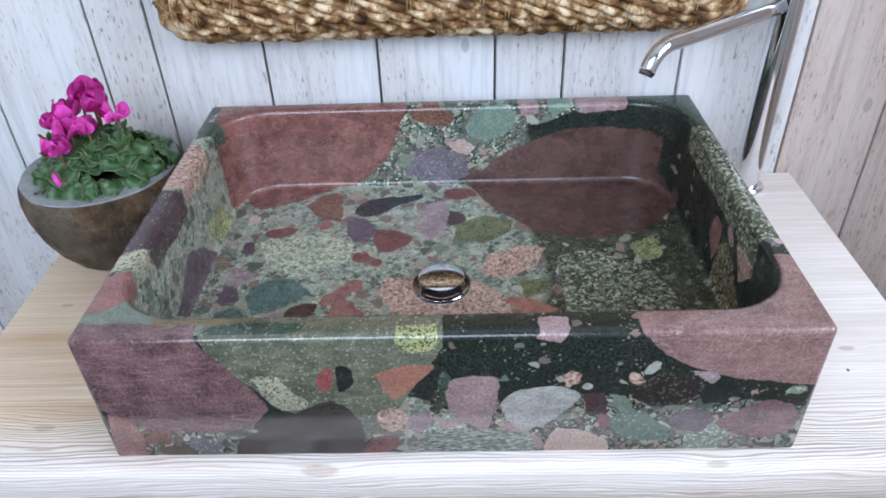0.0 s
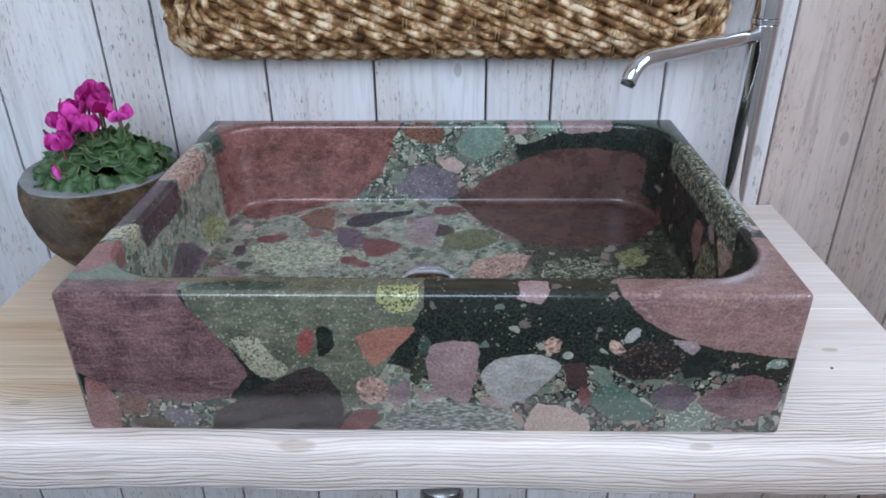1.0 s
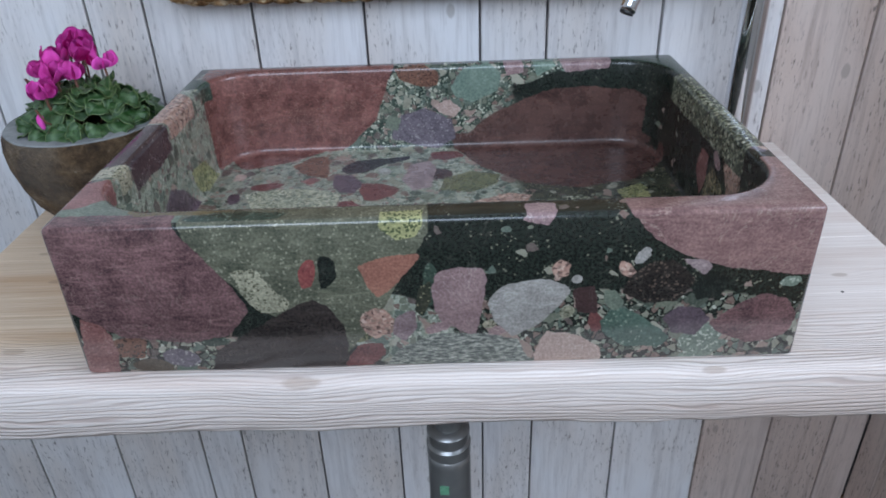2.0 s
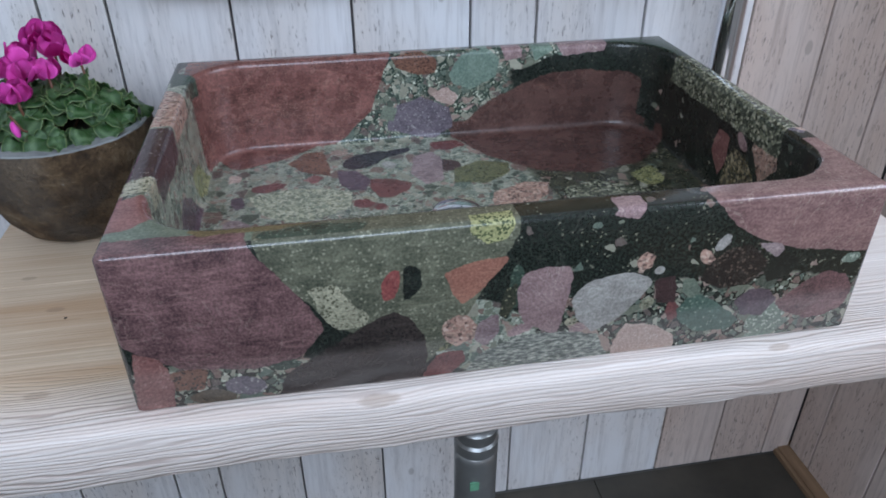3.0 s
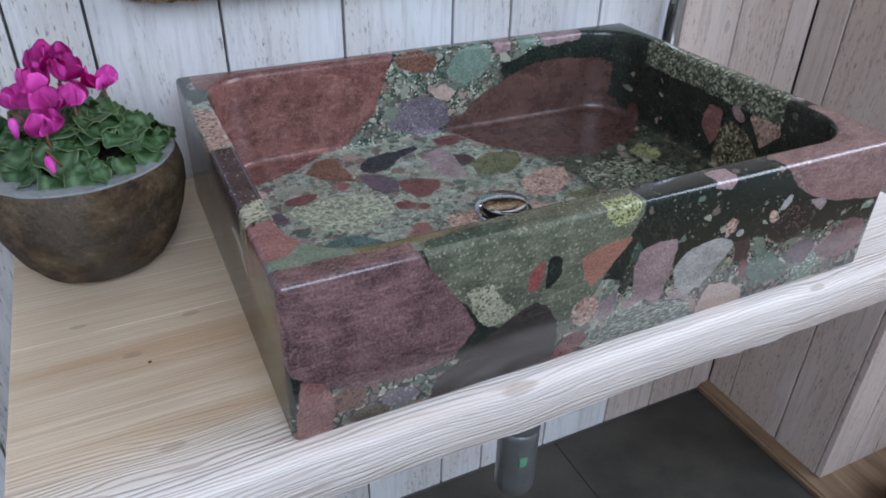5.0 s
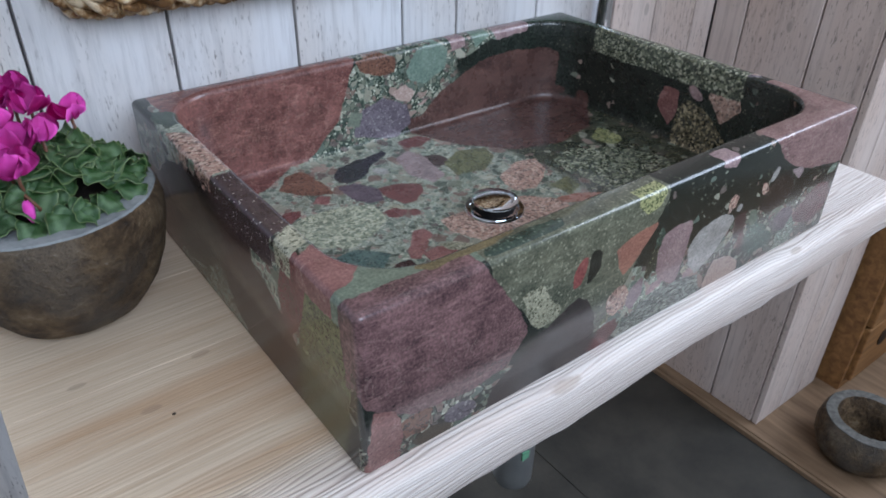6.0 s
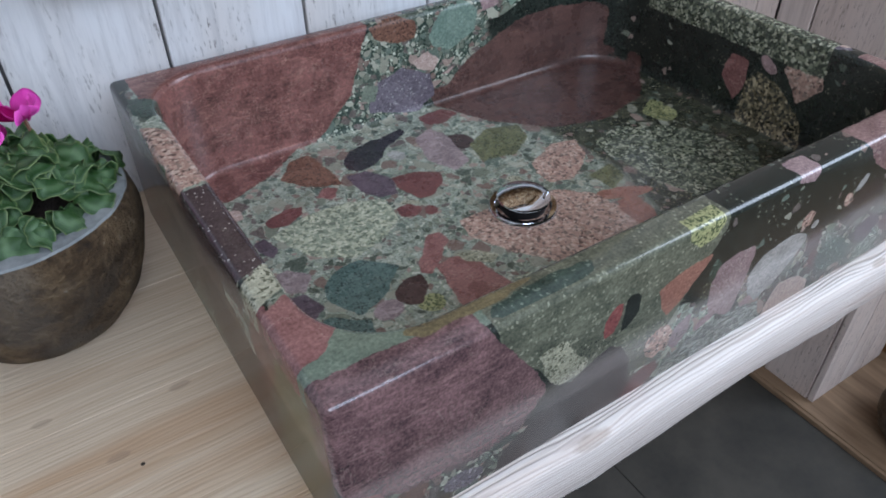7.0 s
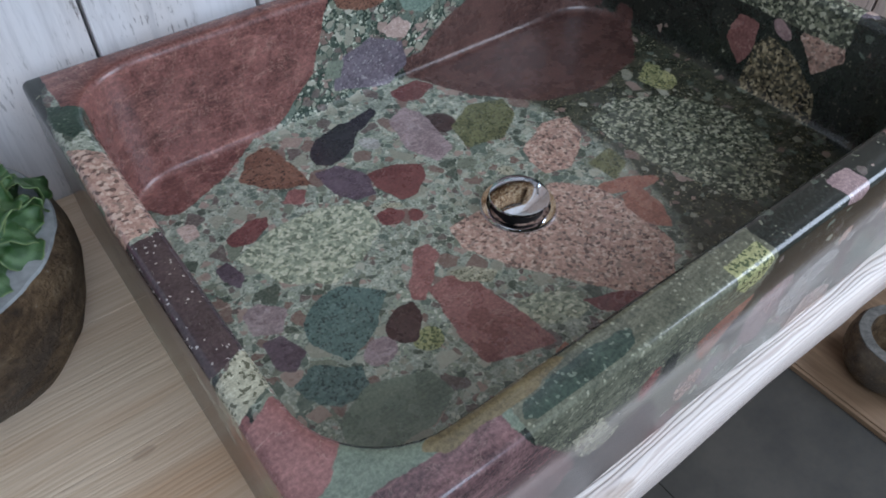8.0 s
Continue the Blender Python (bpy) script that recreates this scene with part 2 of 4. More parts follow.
def stone(face, u, v, a, b, turn, kind, depth, boxy=False):
    """A pebble cut by one face of the basin: its middle on the face, half axes, and turn."""
    side = {"front": "front rim" if v + b > 0.935 else "front", "back": "walls rim" if v + b > 0.935 else "walls", "floor": "floor walls" if depth >= 0.03 else "floor"}.get(face, "walls")
    if face in ("front", "back"):
        pebble(u, -0.005 if face == "front" else 0.409, v, a, depth, b, (0, -turn, 0), kind, boxy, side)
    elif face == "floor":
        pebble(u, v, 0.840, a, b, depth, (0, 0, turn), kind, boxy, side)
    else:
        pebble(0.283 if face == "right" else -0.279, u, v, depth, a, b, (turn, 0, 0), kind, boxy, side)


def cut(face, kind, depth, *corners, faces=""):
    """A pebble with a blunt-cornered outline on one face of the basin, reaching so deep into the rock."""
    turn_ = sum(a[0] * b[1] - b[0] * a[1] for a, b in zip(corners, corners[1:] + corners[:1]))
    PEBBLES.append(((faces or face).split(), face, corners if turn_ > 0 else corners[::-1], depth, kind, None))


# the beds of the rock
pebble(0.13, 0.22, 0.83, 0.20, 0.22, 0.03, (0, 0, 0), OLIVEMASS, faces="floor")
pebble(-0.13, 0.22, 0.83, 0.24, 0.26, 0.035, (0, 0, 0), PEBBLY, faces="floor walls")
pebble(-0.285, 0.24, 0.88, 0.03, 0.26, 0.09, (0, 0, 0), PEBBLY, faces="floor walls rim")
pebble(0.02, 0.43, 0.90, 0.11, 0.03, 0.08, (0, 0, 0), MOSAIC, faces="walls rim")
pebble(0.14, 0.0, 0.838, 0.19, 0.02, 0.045, (0, 0, 0), DARKMOSAIC, faces="front")
pebble(-0.235, 0.0, 0.828, 0.09, 0.02, 0.024, (0, 0, 0), DARKMOSAIC, faces="front")
pebble(-0.03, 0.0, 0.845, 0.05, 0.02, 0.035, (0, 30, 0), PEBBLY, faces="front")
# the rim and the inner and outer sides
pebble(-0.302, 0.15, 0.85, 0.012, 0.09, 0.05, (25, 0, 0), MAROON, faces="rim")
pebble(-0.302, 0.21, 0.92, 0.012, 0.055, 0.03, (0, 0, 0), MAROON, True, faces="rim")
pebble(-0.302, 0.30, 0.88, 0.012, 0.09, 0.05, (-20, 0, 0), CHARCOAL, faces="rim")
pebble(-0.302, 0.045, 0.87, 0.010, 0.036, 0.075, (10, 0, 0), OLIVE, True, faces="rim")
pebble(-0.302, 0.085, 0.92, 0.010, 0.018, 0.05, (20, 0, 0), BRICK, faces="rim")
pebble(0.29, 0.13, 0.955, 0.012, 0.03, 0.012, (0, 0, 0), GREYLILAC, faces="rim")
pebble(0.295, 0.112, 0.955, 0.006, 0.006, 0.012, (0, 0, 0), PALEPINK, faces="rim")
# the front, the floor of the bowl, its back and its right side
stone("front", -0.062, 0.844, 0.013, 0.008, 29, OLIVE, 0.01)
stone("front", -0.242, 0.816, 0.017, 0.008, -3, BROWN, 0.01)
stone("front", -0.216, 0.824, 0.015, 0.009, -16, GREYLILAC, 0.01)
stone("front", -0.003, 0.890, 0.02, 0.006, 87, DARKGREEN, 0.01)
stone("front", -0.186, 0.841, 0.014, 0.006, -8, DARKGREEN, 0.01)
stone("front", 0.220, 0.831, 0.021, 0.012, 37, PALEGREEN, 0.01)
stone("front", 0.079, 0.960, 0.01, 0.009, -6, LILACPINK, 0.01)
stone("front", 0.164, 0.912, 0.009, 0.005, 54, WHITE, 0.006)
stone("front", 0.152, 0.900, 0.009, 0.005, -54, PINKGRAN, 0.006)
stone("front", 0.131, 0.849, 0.01, 0.006, -79, BRICK, 0.006)
stone("front", 0.108, 0.859, 0.006, 0.006, 0, CREAM, 0.006)
stone("front", 0.284, 0.884, 0.009, 0.005, 13, PALEGREEN, 0.008)
stone("front", 0.044, 0.851, 0.006, 0.004, 9, CREAM, 0.005)
stone("front", 0.114, 0.891, 0.005, 0.004, 0, WHITE, 0.005)
stone("front", 0.002, 0.847, 0.009, 0.005, 18, LILACPINK, 0.006)
stone("front", 0.050, 0.843, 0.009, 0.005, 27, LILACPINK, 0.006)
stone("floor", -0.086, 0.242, 0.007, 0.008, -27, BRICK, 0.006)
stone("floor", 0.083, 0.162, 0.029, 0.009, -22, ORANGE, 0.008)
stone("floor", 0.010, 0.240, 0.011, 0.008, -34, CREAM, 0.006)
stone("floor", -0.063, 0.101, 0.026, 0.016, -31, PALEGRAN, 0.008)
stone("floor", 0.003, 0.326, 0.016, 0.014, -35, MAROON, 0.006)
stone("floor", -0.066, 0.337, 0.011, 0.007, -56, WHITE, 0.004)
stone("floor", -0.096, 0.260, 0.01, 0.005, -29, CREAM, 0.004)
stone("floor", -0.185, 0.144, 0.014, 0.011, 17, LILAC, 0.006)
stone("floor", -0.151, 0.133, 0.011, 0.01, -10, LIME, 0.006)
stone("floor", 0.225, 0.248, 0.016, 0.017, -30, LIME, 0.006)
stone("back", 0.034, 0.887, 0.02, 0.01, -15, PALEPINK, 0.008)
stone("back", 0.002, 0.906, 0.011, 0.008, 22, SAGE, 0.006)
stone("back", -0.042, 0.907, 0.015, 0.012, 11, SAGE, 0.006)
stone("back", 0.013, 0.945, 0.015, 0.008, -16, LILACPINK, 0.01)
stone("back", 0.161, 0.944, 0.013, 0.005, -18, PALETEAL, 0.01)
stone("right", 0.173, 0.912, 0.013, 0.006, 29, LILACPINK, 0.008)
stone("right", 0.132, 0.804, 0.016, 0.008, -18, BRICK, 0.006)

# the large pebbles, by their outlines
cut("rim", SAGE, 0.02, (-0.31, -0.012), (-0.15, -0.012), (-0.15, 0.04), (-0.31, 0.06))
cut("front", SAND, 0.03, (-0.2, 0.963), (-0.004, 0.957), (-0.005, 0.924), (-0.03, 0.888), (-0.057, 0.833), (-0.078, 0.809), (-0.129, 0.858), (-0.16, 0.892), (-0.186, 0.924), faces="front rim")
cut("front", PURPLERED, 0.02, (-0.312, 0.962), (-0.288, 0.985), (-0.205, 0.963), (-0.18, 0.921), (-0.16, 0.894), (-0.153, 0.869), (-0.17, 0.847), (-0.211, 0.84), (-0.262, 0.847), (-0.297, 0.873), faces="front rim")
cut("front", CHARCOAL, 0.02, (-0.187, 0.827), (-0.158, 0.847), (-0.113, 0.873), (-0.099, 0.878), (-0.086, 0.871), (-0.076, 0.853), (-0.074, 0.821), (-0.077, 0.797), (-0.195, 0.8))
cut("front", CREAM, 0.02, (-0.161, 0.906), (-0.151, 0.909), (-0.14, 0.908), (-0.132, 0.896), (-0.119, 0.877), (-0.123, 0.868), (-0.139, 0.866), (-0.151, 0.878))
cut("front", RED, 0.02, (-0.108, 0.896), (-0.105, 0.911), (-0.099, 0.916), (-0.094, 0.915), (-0.099, 0.891), (-0.106, 0.89))
cut("front", BLACK, 0.02, (-0.09, 0.917), (-0.085, 0.919), (-0.078, 0.915), (-0.079, 0.897), (-0.092, 0.89), (-0.093, 0.903))
cut("front", LIME, 0.013, (-0.04, 0.955), (-0.029, 0.961), (-0.012, 0.959), (-0.007, 0.948), (-0.013, 0.937), (-0.029, 0.932), (-0.041, 0.942), faces="front rim")
cut("front", ORANGE, 0.02, (-0.06, 0.909), (-0.046, 0.915), (-0.014, 0.919), (-0.011, 0.916), (-0.029, 0.891), (-0.047, 0.88), (-0.056, 0.891))
cut("front", PINKGRAN, 0.02, (-0.061, 0.862), (-0.051, 0.869), (-0.041, 0.868), (-0.034, 0.858), (-0.037, 0.844), (-0.052, 0.838), (-0.061, 0.848))
cut("front", LILAC, 0.02, (-0.032, 0.86), (-0.017, 0.866), (-0.014, 0.85), (-0.026, 0.835), (-0.036, 0.843))
cut("front", PINKRED, 0.02, (-0.291, 0.866), (-0.274, 0.857), (-0.269, 0.841), (-0.272, 0.807), (-0.3, 0.808))
cut("front", ORANGEBROWN, 0.02, (-0.269, 0.843), (-0.26, 0.846), (-0.241, 0.843), (-0.248, 0.825), (-0.269, 0.827))
cut("front", LILACPINK, 0.02, (-0.002, 0.89), (0.002, 0.898), (0.014, 0.904), (0.038, 0.905), (0.041, 0.892), (0.038, 0.859), (0.031, 0.841), (0.007, 0.85), (-0, 0.863))
cut("front", WHITE, 0.02, (0.044, 0.873), (0.053, 0.886), (0.087, 0.892), (0.105, 0.886), (0.112, 0.871), (0.104, 0.858), (0.086, 0.849), (0.075, 0.835), (0.063, 0.837), (0.049, 0.853))
cut("front", SCHIST, 0.02, (-0.047, 0.804), (-0.029, 0.829), (-0, 0.84), (0.037, 0.842), (0.068, 0.833), (0.08, 0.804), (0.08, 0.793), (-0.048, 0.797))
cut("front", PALEPINK, 0.02, (0.084, 0.822), (0.094, 0.843), (0.104, 0.845), (0.116, 0.837), (0.133, 0.834), (0.137, 0.817), (0.135, 0.805), (0.082, 0.807))
cut("front", BRICK, 0.02, (-0.078, 0.811), (-0.065, 0.832), (-0.047, 0.833), (-0.043, 0.823), (-0.059, 0.808), (-0.073, 0.805))
cut("front", ROSERED, 0.095, (0.151, 0.95), (0.17, 0.928), (0.196, 0.912), (0.228, 0.899), (0.264, 0.893), (0.313, 0.89), (0.314, 0.964), (0.163, 0.961), faces="front rim")
cut("front", UMBER, 0.02, (0.156, 0.894), (0.17, 0.904), (0.19, 0.906), (0.208, 0.887), (0.196, 0.869), (0.169, 0.867), (0.152, 0.878))
cut("front", BLACK, 0.02, (0.206, 0.881), (0.215, 0.891), (0.23, 0.893), (0.236, 0.884), (0.228, 0.872), (0.211, 0.869))
cut("front", MAROON, 0.02, (0.111, 0.881), (0.129, 0.884), (0.132, 0.857), (0.116, 0.859))
cut("front", GREEN, 0.02, (0.135, 0.849), (0.143, 0.859), (0.152, 0.862), (0.171, 0.85), (0.194, 0.832), (0.186, 0.823), (0.154, 0.826), (0.139, 0.837))
cut("front", PURPLE, 0.02, (0.186, 0.851), (0.197, 0.863), (0.216, 0.861), (0.226, 0.85), (0.215, 0.834), (0.196, 0.837))
cut("front", PURPLERED, 0.02, (0.226, 0.846), (0.246, 0.865), (0.267, 0.873), (0.285, 0.866), (0.295, 0.85), (0.289, 0.831), (0.257, 0.824), (0.234, 0.835))
cut("front", PALEGREEN, 0.02, (0.202, 0.812), (0.228, 0.83), (0.243, 0.826), (0.229, 0.809), (0.208, 0.804))
cut("front", LILAC, 0.02, (0.197, 0.907), (0.216, 0.904), (0.22, 0.898), (0.216, 0.891), (0.209, 0.895))
cut("front", LILACPINK, 0.02, (0.07, 0.946), (0.079, 0.955), (0.096, 0.952), (0.091, 0.941), faces="front rim")
cut("front", PINKGRAN, 0.02, (0.093, 0.903), (0.1, 0.91), (0.107, 0.906), (0.106, 0.895), (0.098, 0.892))
cut("front", DARKOLIVE, 0.02, (-0.016, 0.866), (-0.012, 0.888), (-0.004, 0.893), (-0.003, 0.877), (-0.009, 0.86))
cut("front", SAGE, 0.02, (0.137, 0.88), (0.146, 0.88), (0.154, 0.867), (0.147, 0.859), (0.138, 0.868))
cut("floor", WALLRED, 0.02, (-0.266, 0.414), (-0.209, 0.448), (-0.122, 0.42), (-0.15, 0.392), (-0.19, 0.374), (-0.229, 0.349), (-0.248, 0.355), (-0.263, 0.376), faces="floor walls")
cut("floor", MAROONWALL, 0.02, (0.014, 0.412), (0.067, 0.446), (0.253, 0.415), (0.283, 0.345), (0.232, 0.29), (0.165, 0.276), (0.106, 0.295), (0.054, 0.344), (0.032, 0.383), faces="floor walls")
cut("floor", PALEGRAN, 0.02, (-0.226, 0.281), (-0.191, 0.291), (-0.147, 0.295), (-0.114, 0.277), (-0.119, 0.246), (-0.143, 0.225), (-0.179, 0.216), (-0.21, 0.238))
cut("floor", PINKGRAN, 0.02, (-0.072, 0.213), (-0.04, 0.213), (0.034, 0.202), (0.059, 0.173), (0.065, 0.133), (0.057, 0.091), (0.03, 0.067), (-0.005, 0.071), (-0.018, 0.087), (-0.046, 0.131), (-0.066, 0.16), (-0.077, 0.189))
cut("floor", SALTPEPPER, 0.02, (0.124, 0.247), (0.164, 0.252), (0.209, 0.226), (0.234, 0.184), (0.235, 0.14), (0.214, 0.094), (0.172, 0.077), (0.133, 0.094), (0.125, 0.13), (0.121, 0.171), (0.11, 0.212), faces="floor walls")
cut("floor", PINKGRAN, 0.02, (0.044, 0.253), (0.082, 0.269), (0.109, 0.262), (0.098, 0.233), (0.061, 0.208), (0.038, 0.214), (0.036, 0.234))
cut("floor", OLIVE, 0.02, (0.01, 0.315), (0.044, 0.331), (0.077, 0.319), (0.07, 0.294), (0.038, 0.275), (0.005, 0.282))
cut("floor", OLIVE, 0.02, (0.077, 0.204), (0.106, 0.206), (0.104, 0.181), (0.08, 0.173))
cut("floor", LILAC, 0.02, (-0.033, 0.354), (-0.009, 0.364), (-0.002, 0.347), (-0.008, 0.291), (-0.03, 0.283), (-0.043, 0.313))
cut("floor", SLATE, 0.02, (-0.12, 0.354), (-0.107, 0.367), (-0.074, 0.377), (-0.065, 0.36), (-0.087, 0.337), (-0.108, 0.331), (-0.12, 0.34))
cut("floor", SLATE, 0.02, (-0.083, 0.373), (-0.037, 0.381), (-0.034, 0.376), (-0.041, 0.37), (-0.07, 0.355), (-0.092, 0.349))
cut("floor", PURPLE, 0.02, (-0.126, 0.331), (-0.105, 0.328), (-0.091, 0.304), (-0.097, 0.28), (-0.115, 0.283), (-0.127, 0.302))
cut("floor", BRICK, 0.02, (-0.091, 0.306), (-0.067, 0.304), (-0.045, 0.289), (-0.049, 0.276), (-0.07, 0.26), (-0.084, 0.262), (-0.092, 0.289))
cut("floor", ORANGEBROWN, 0.02, (-0.184, 0.36), (-0.163, 0.384), (-0.142, 0.387), (-0.139, 0.364), (-0.131, 0.321), (-0.167, 0.335))
cut("floor", BRICK, 0.02, (-0.224, 0.304), (-0.2, 0.312), (-0.185, 0.308), (-0.19, 0.297), (-0.211, 0.288), (-0.224, 0.294))
cut("floor", PINKRED, 0.02, (-0.166, 0.315), (-0.153, 0.326), (-0.141, 0.319), (-0.154, 0.306))
cut("floor", BRICK, 0.02, (-0.113, 0.258), (-0.099, 0.259), (-0.092, 0.248), (-0.103, 0.24), (-0.115, 0.246))
cut("floor", PALEPINK, 0.02, (-0.249, 0.336), (-0.242, 0.337), (-0.236, 0.331), (-0.238, 0.319), (-0.25, 0.317))
cut("floor", TEAL, 0.02, (-0.215, 0.197), (-0.197, 0.21), (-0.177, 0.211), (-0.15, 0.182), (-0.152, 0.169), (-0.17, 0.163), (-0.187, 0.155), (-0.202, 0.142), (-0.211, 0.157), (-0.222, 0.179))
cut("floor", TEAL, 0.02, (-0.249, 0.152), (-0.228, 0.159), (-0.203, 0.141), (-0.208, 0.123), (-0.232, 0.124), (-0.244, 0.136))
cut("floor", PURPLE, 0.02, (-0.249, 0.197), (-0.234, 0.194), (-0.227, 0.173), (-0.241, 0.162), (-0.251, 0.172))
cut("floor", PURPLE, 0.02, (-0.244, 0.279), (-0.233, 0.283), (-0.23, 0.261), (-0.239, 0.252), (-0.245, 0.264))
cut("floor", LILAC, 0.02, (-0.247, 0.228), (-0.236, 0.232), (-0.218, 0.215), (-0.232, 0.197), (-0.25, 0.206))
cut("floor", MAROON, 0.02, (-0.17, 0.161), (-0.156, 0.168), (-0.142, 0.166), (-0.145, 0.151), (-0.158, 0.137), (-0.169, 0.142), (-0.174, 0.151))
cut("floor", PINKRED, 0.02, (-0.134, 0.182), (-0.11, 0.208), (-0.098, 0.208), (-0.097, 0.194), (-0.112, 0.18), (-0.133, 0.163), (-0.141, 0.169))
cut("floor", PINKRED, 0.02, (-0.128, 0.17), (-0.106, 0.173), (-0.087, 0.155), (-0.085, 0.113), (-0.079, 0.076), (-0.095, 0.078), (-0.119, 0.087), (-0.138, 0.093), (-0.136, 0.112), (-0.13, 0.142))
cut("floor", CREAM, 0.02, (-0.101, 0.173), (-0.086, 0.17), (-0.071, 0.153), (-0.082, 0.146), (-0.099, 0.161))
cut("floor", ORANGE, 0.02, (0.068, 0.155), (0.087, 0.153), (0.087, 0.125), (0.071, 0.104), (0.059, 0.116), (0.059, 0.141))
cut("floor", BRICK, 0.02, (-0.041, 0.093), (-0.012, 0.082), (0.009, 0.06), (-0.02, 0.062), (-0.038, 0.079))
cut("floor", SAGE, 0.03, (-0.236, 0.116), (-0.208, 0.127), (-0.169, 0.11), (-0.165, 0.089), (-0.19, 0.076), (-0.222, 0.08), (-0.241, 0.095), faces="floor walls")
cut("rim", OLIVEB, 0.06, (-0.241, 0.021), (-0.219, 0.031), (-0.185, 0.034), (-0.16, 0.028), (-0.153, 0.018), (-0.174, 0.013), (-0.202, 0.012), (-0.231, 0.013), faces="rim walls")
cut("rim", DARKGREEN, 0.03, (-0.189, 0.010), (-0.161, 0.013), (-0.132, 0.014), (-0.114, 0.010), (-0.118, 0.001), (-0.148, -0.004), (-0.181, -0.003), (-0.194, 0.004))
cut("floor", BROWN, 0.04, (-0.188, 0.05), (-0.16, 0.05), (-0.139, 0.034), (-0.168, 0.027), (-0.186, 0.041), faces="floor walls")
cut("floor", LIME, 0.02, (0.208, 0.263), (0.235, 0.279), (0.242, 0.266), (0.226, 0.25), (0.209, 0.25))
cut("floor", ORANGE, 0.02, (-0.091, 0.07), (-0.08, 0.072), (-0.077, 0.062), (-0.091, 0.055), (-0.096, 0.06))
cut("floor", BRICK, 0.02, (-0.007, 0.391), (0.024, 0.392), (0.034, 0.377), (0.01, 0.367), (-0.008, 0.375))
cut("back", MOSAIC, 0.03, (-0.122, 0.844), (-0.087, 0.877), (-0.053, 0.947), (0.068, 0.962), (0.17, 0.957), (0.155, 0.911), (0.061, 0.885), (0.019, 0.841), faces="walls rim")
cut("back", MOSAIC, 0.03, (-0.13, 0.84), (-0.03, 0.97), (0.03, 0.97), (0.0, 0.84), faces="walls rim")
cut("back", MOSAIC, 0.03, (0.02, 0.97), (0.25, 0.97), (0.225, 0.936), (0.12, 0.926), (0.05, 0.90), faces="walls rim")
cut("back", LILACPINK, 0.03, (0.155, 0.960), (0.222, 0.960), (0.218, 0.940), (0.165, 0.938), faces="walls rim")
cut("back", PALETEAL, 0.03, (0.122, 0.956), (0.145, 0.960), (0.152, 0.944), (0.130, 0.934), faces="walls rim")
cut("back", LILACPINK, 0.02, (0.085, 0.952), (0.108, 0.956), (0.112, 0.940), (0.092, 0.934), faces="walls rim")
cut("back", WALLRED, 0.06, (-0.326, 0.789), (-0.28, 0.978), (-0.236, 0.99), (-0.042, 0.981), (-0.053, 0.947), (-0.079, 0.881), (-0.118, 0.847), faces="walls rim")
cut("back", MAROONWALL, 0.02, (0.014, 0.824), (0.026, 0.848), (0.069, 0.883), (0.129, 0.91), (0.182, 0.919), (0.251, 0.912), (0.321, 0.878), (0.361, 0.837), (0.37, 0.791), (0.265, 0.809), faces="walls")
cut("back", GREYLILAC, 0.02, (-0.06, 0.859), (-0.046, 0.887), (-0.019, 0.895), (0.02, 0.881), (0.023, 0.855), (-0.001, 0.843), (-0.059, 0.854), faces="walls")
cut("back", PALETEAL, 0.02, (0.018, 0.922), (0.036, 0.945), (0.068, 0.95), (0.085, 0.936), (0.078, 0.916), (0.044, 0.903), (0.026, 0.909), faces="walls rim")
cut("back", ORANGEBROWN, 0.02, (-0.051, 0.947), (-0.016, 0.952), (0.004, 0.942), (0.001, 0.926), (-0.018, 0.924), (-0.043, 0.934), faces="walls rim")
cut("back", PALEPINK, 0.02, (-0.002, 0.9), (0.016, 0.905), (0.032, 0.894), (0.024, 0.885), (0.004, 0.89), faces="walls")
cut("back", SAGE, 0.02, (-0.069, 0.872), (-0.06, 0.887), (-0.046, 0.883), (-0.051, 0.867), faces="walls")
cut("right", TANSPECK, 0.02, (0.193, 0.817), (0.193, 0.888), (0.182, 0.901), (0.159, 0.897), (0.122, 0.869), (0.114, 0.844), (0.146, 0.821), (0.183, 0.812), faces="walls")
cut("right", PINKRED, 0.02, (0.224, 0.883), (0.219, 0.908), (0.198, 0.908), (0.194, 0.88), (0.202, 0.862), faces="walls")
cut("right", PINKGRAN, 0.02, (0.156, 0.915), (0.145, 0.933), (0.119, 0.93), (0.112, 0.908), (0.131, 0.887), faces="walls")
cut("rim", SPOTTED, 0.03, (-0.308, 0.216), (-0.3, 0.221), (-0.273, 0.225), (-0.272, 0.2), (-0.275, 0.127), (-0.282, 0.118), (-0.3, 0.113), (-0.304, 0.121), faces="rim walls")
cut("rim", CREAM, 0.02, (-0.302, 0.106), (-0.277, 0.12), (-0.276, 0.106), (-0.276, 0.094), (-0.301, 0.083), faces="rim walls")
cut("rim", PINKRED, 0.02, (-0.3, 0.076), (-0.281, 0.086), (-0.27, 0.07), (-0.271, 0.045), (-0.283, 0.031), (-0.304, 0.024), (-0.307, 0.042), faces="rim walls")
cut("rim", PINKGRAN, 0.02, (-0.3, 0.331), (-0.274, 0.308), (-0.275, 0.231), (-0.3, 0.225), faces="rim walls")
cut("rim", DARKGREEN, 0.02, (-0.297, 0.385), (-0.271, 0.371), (-0.272, 0.348), (-0.291, 0.341), (-0.298, 0.357), faces="rim walls")
cut("rim", SALTPEPPER, 0.03, (0.267, 0.344), (0.301, 0.339), (0.306, 0.117), (0.275, 0.114), faces="rim walls")
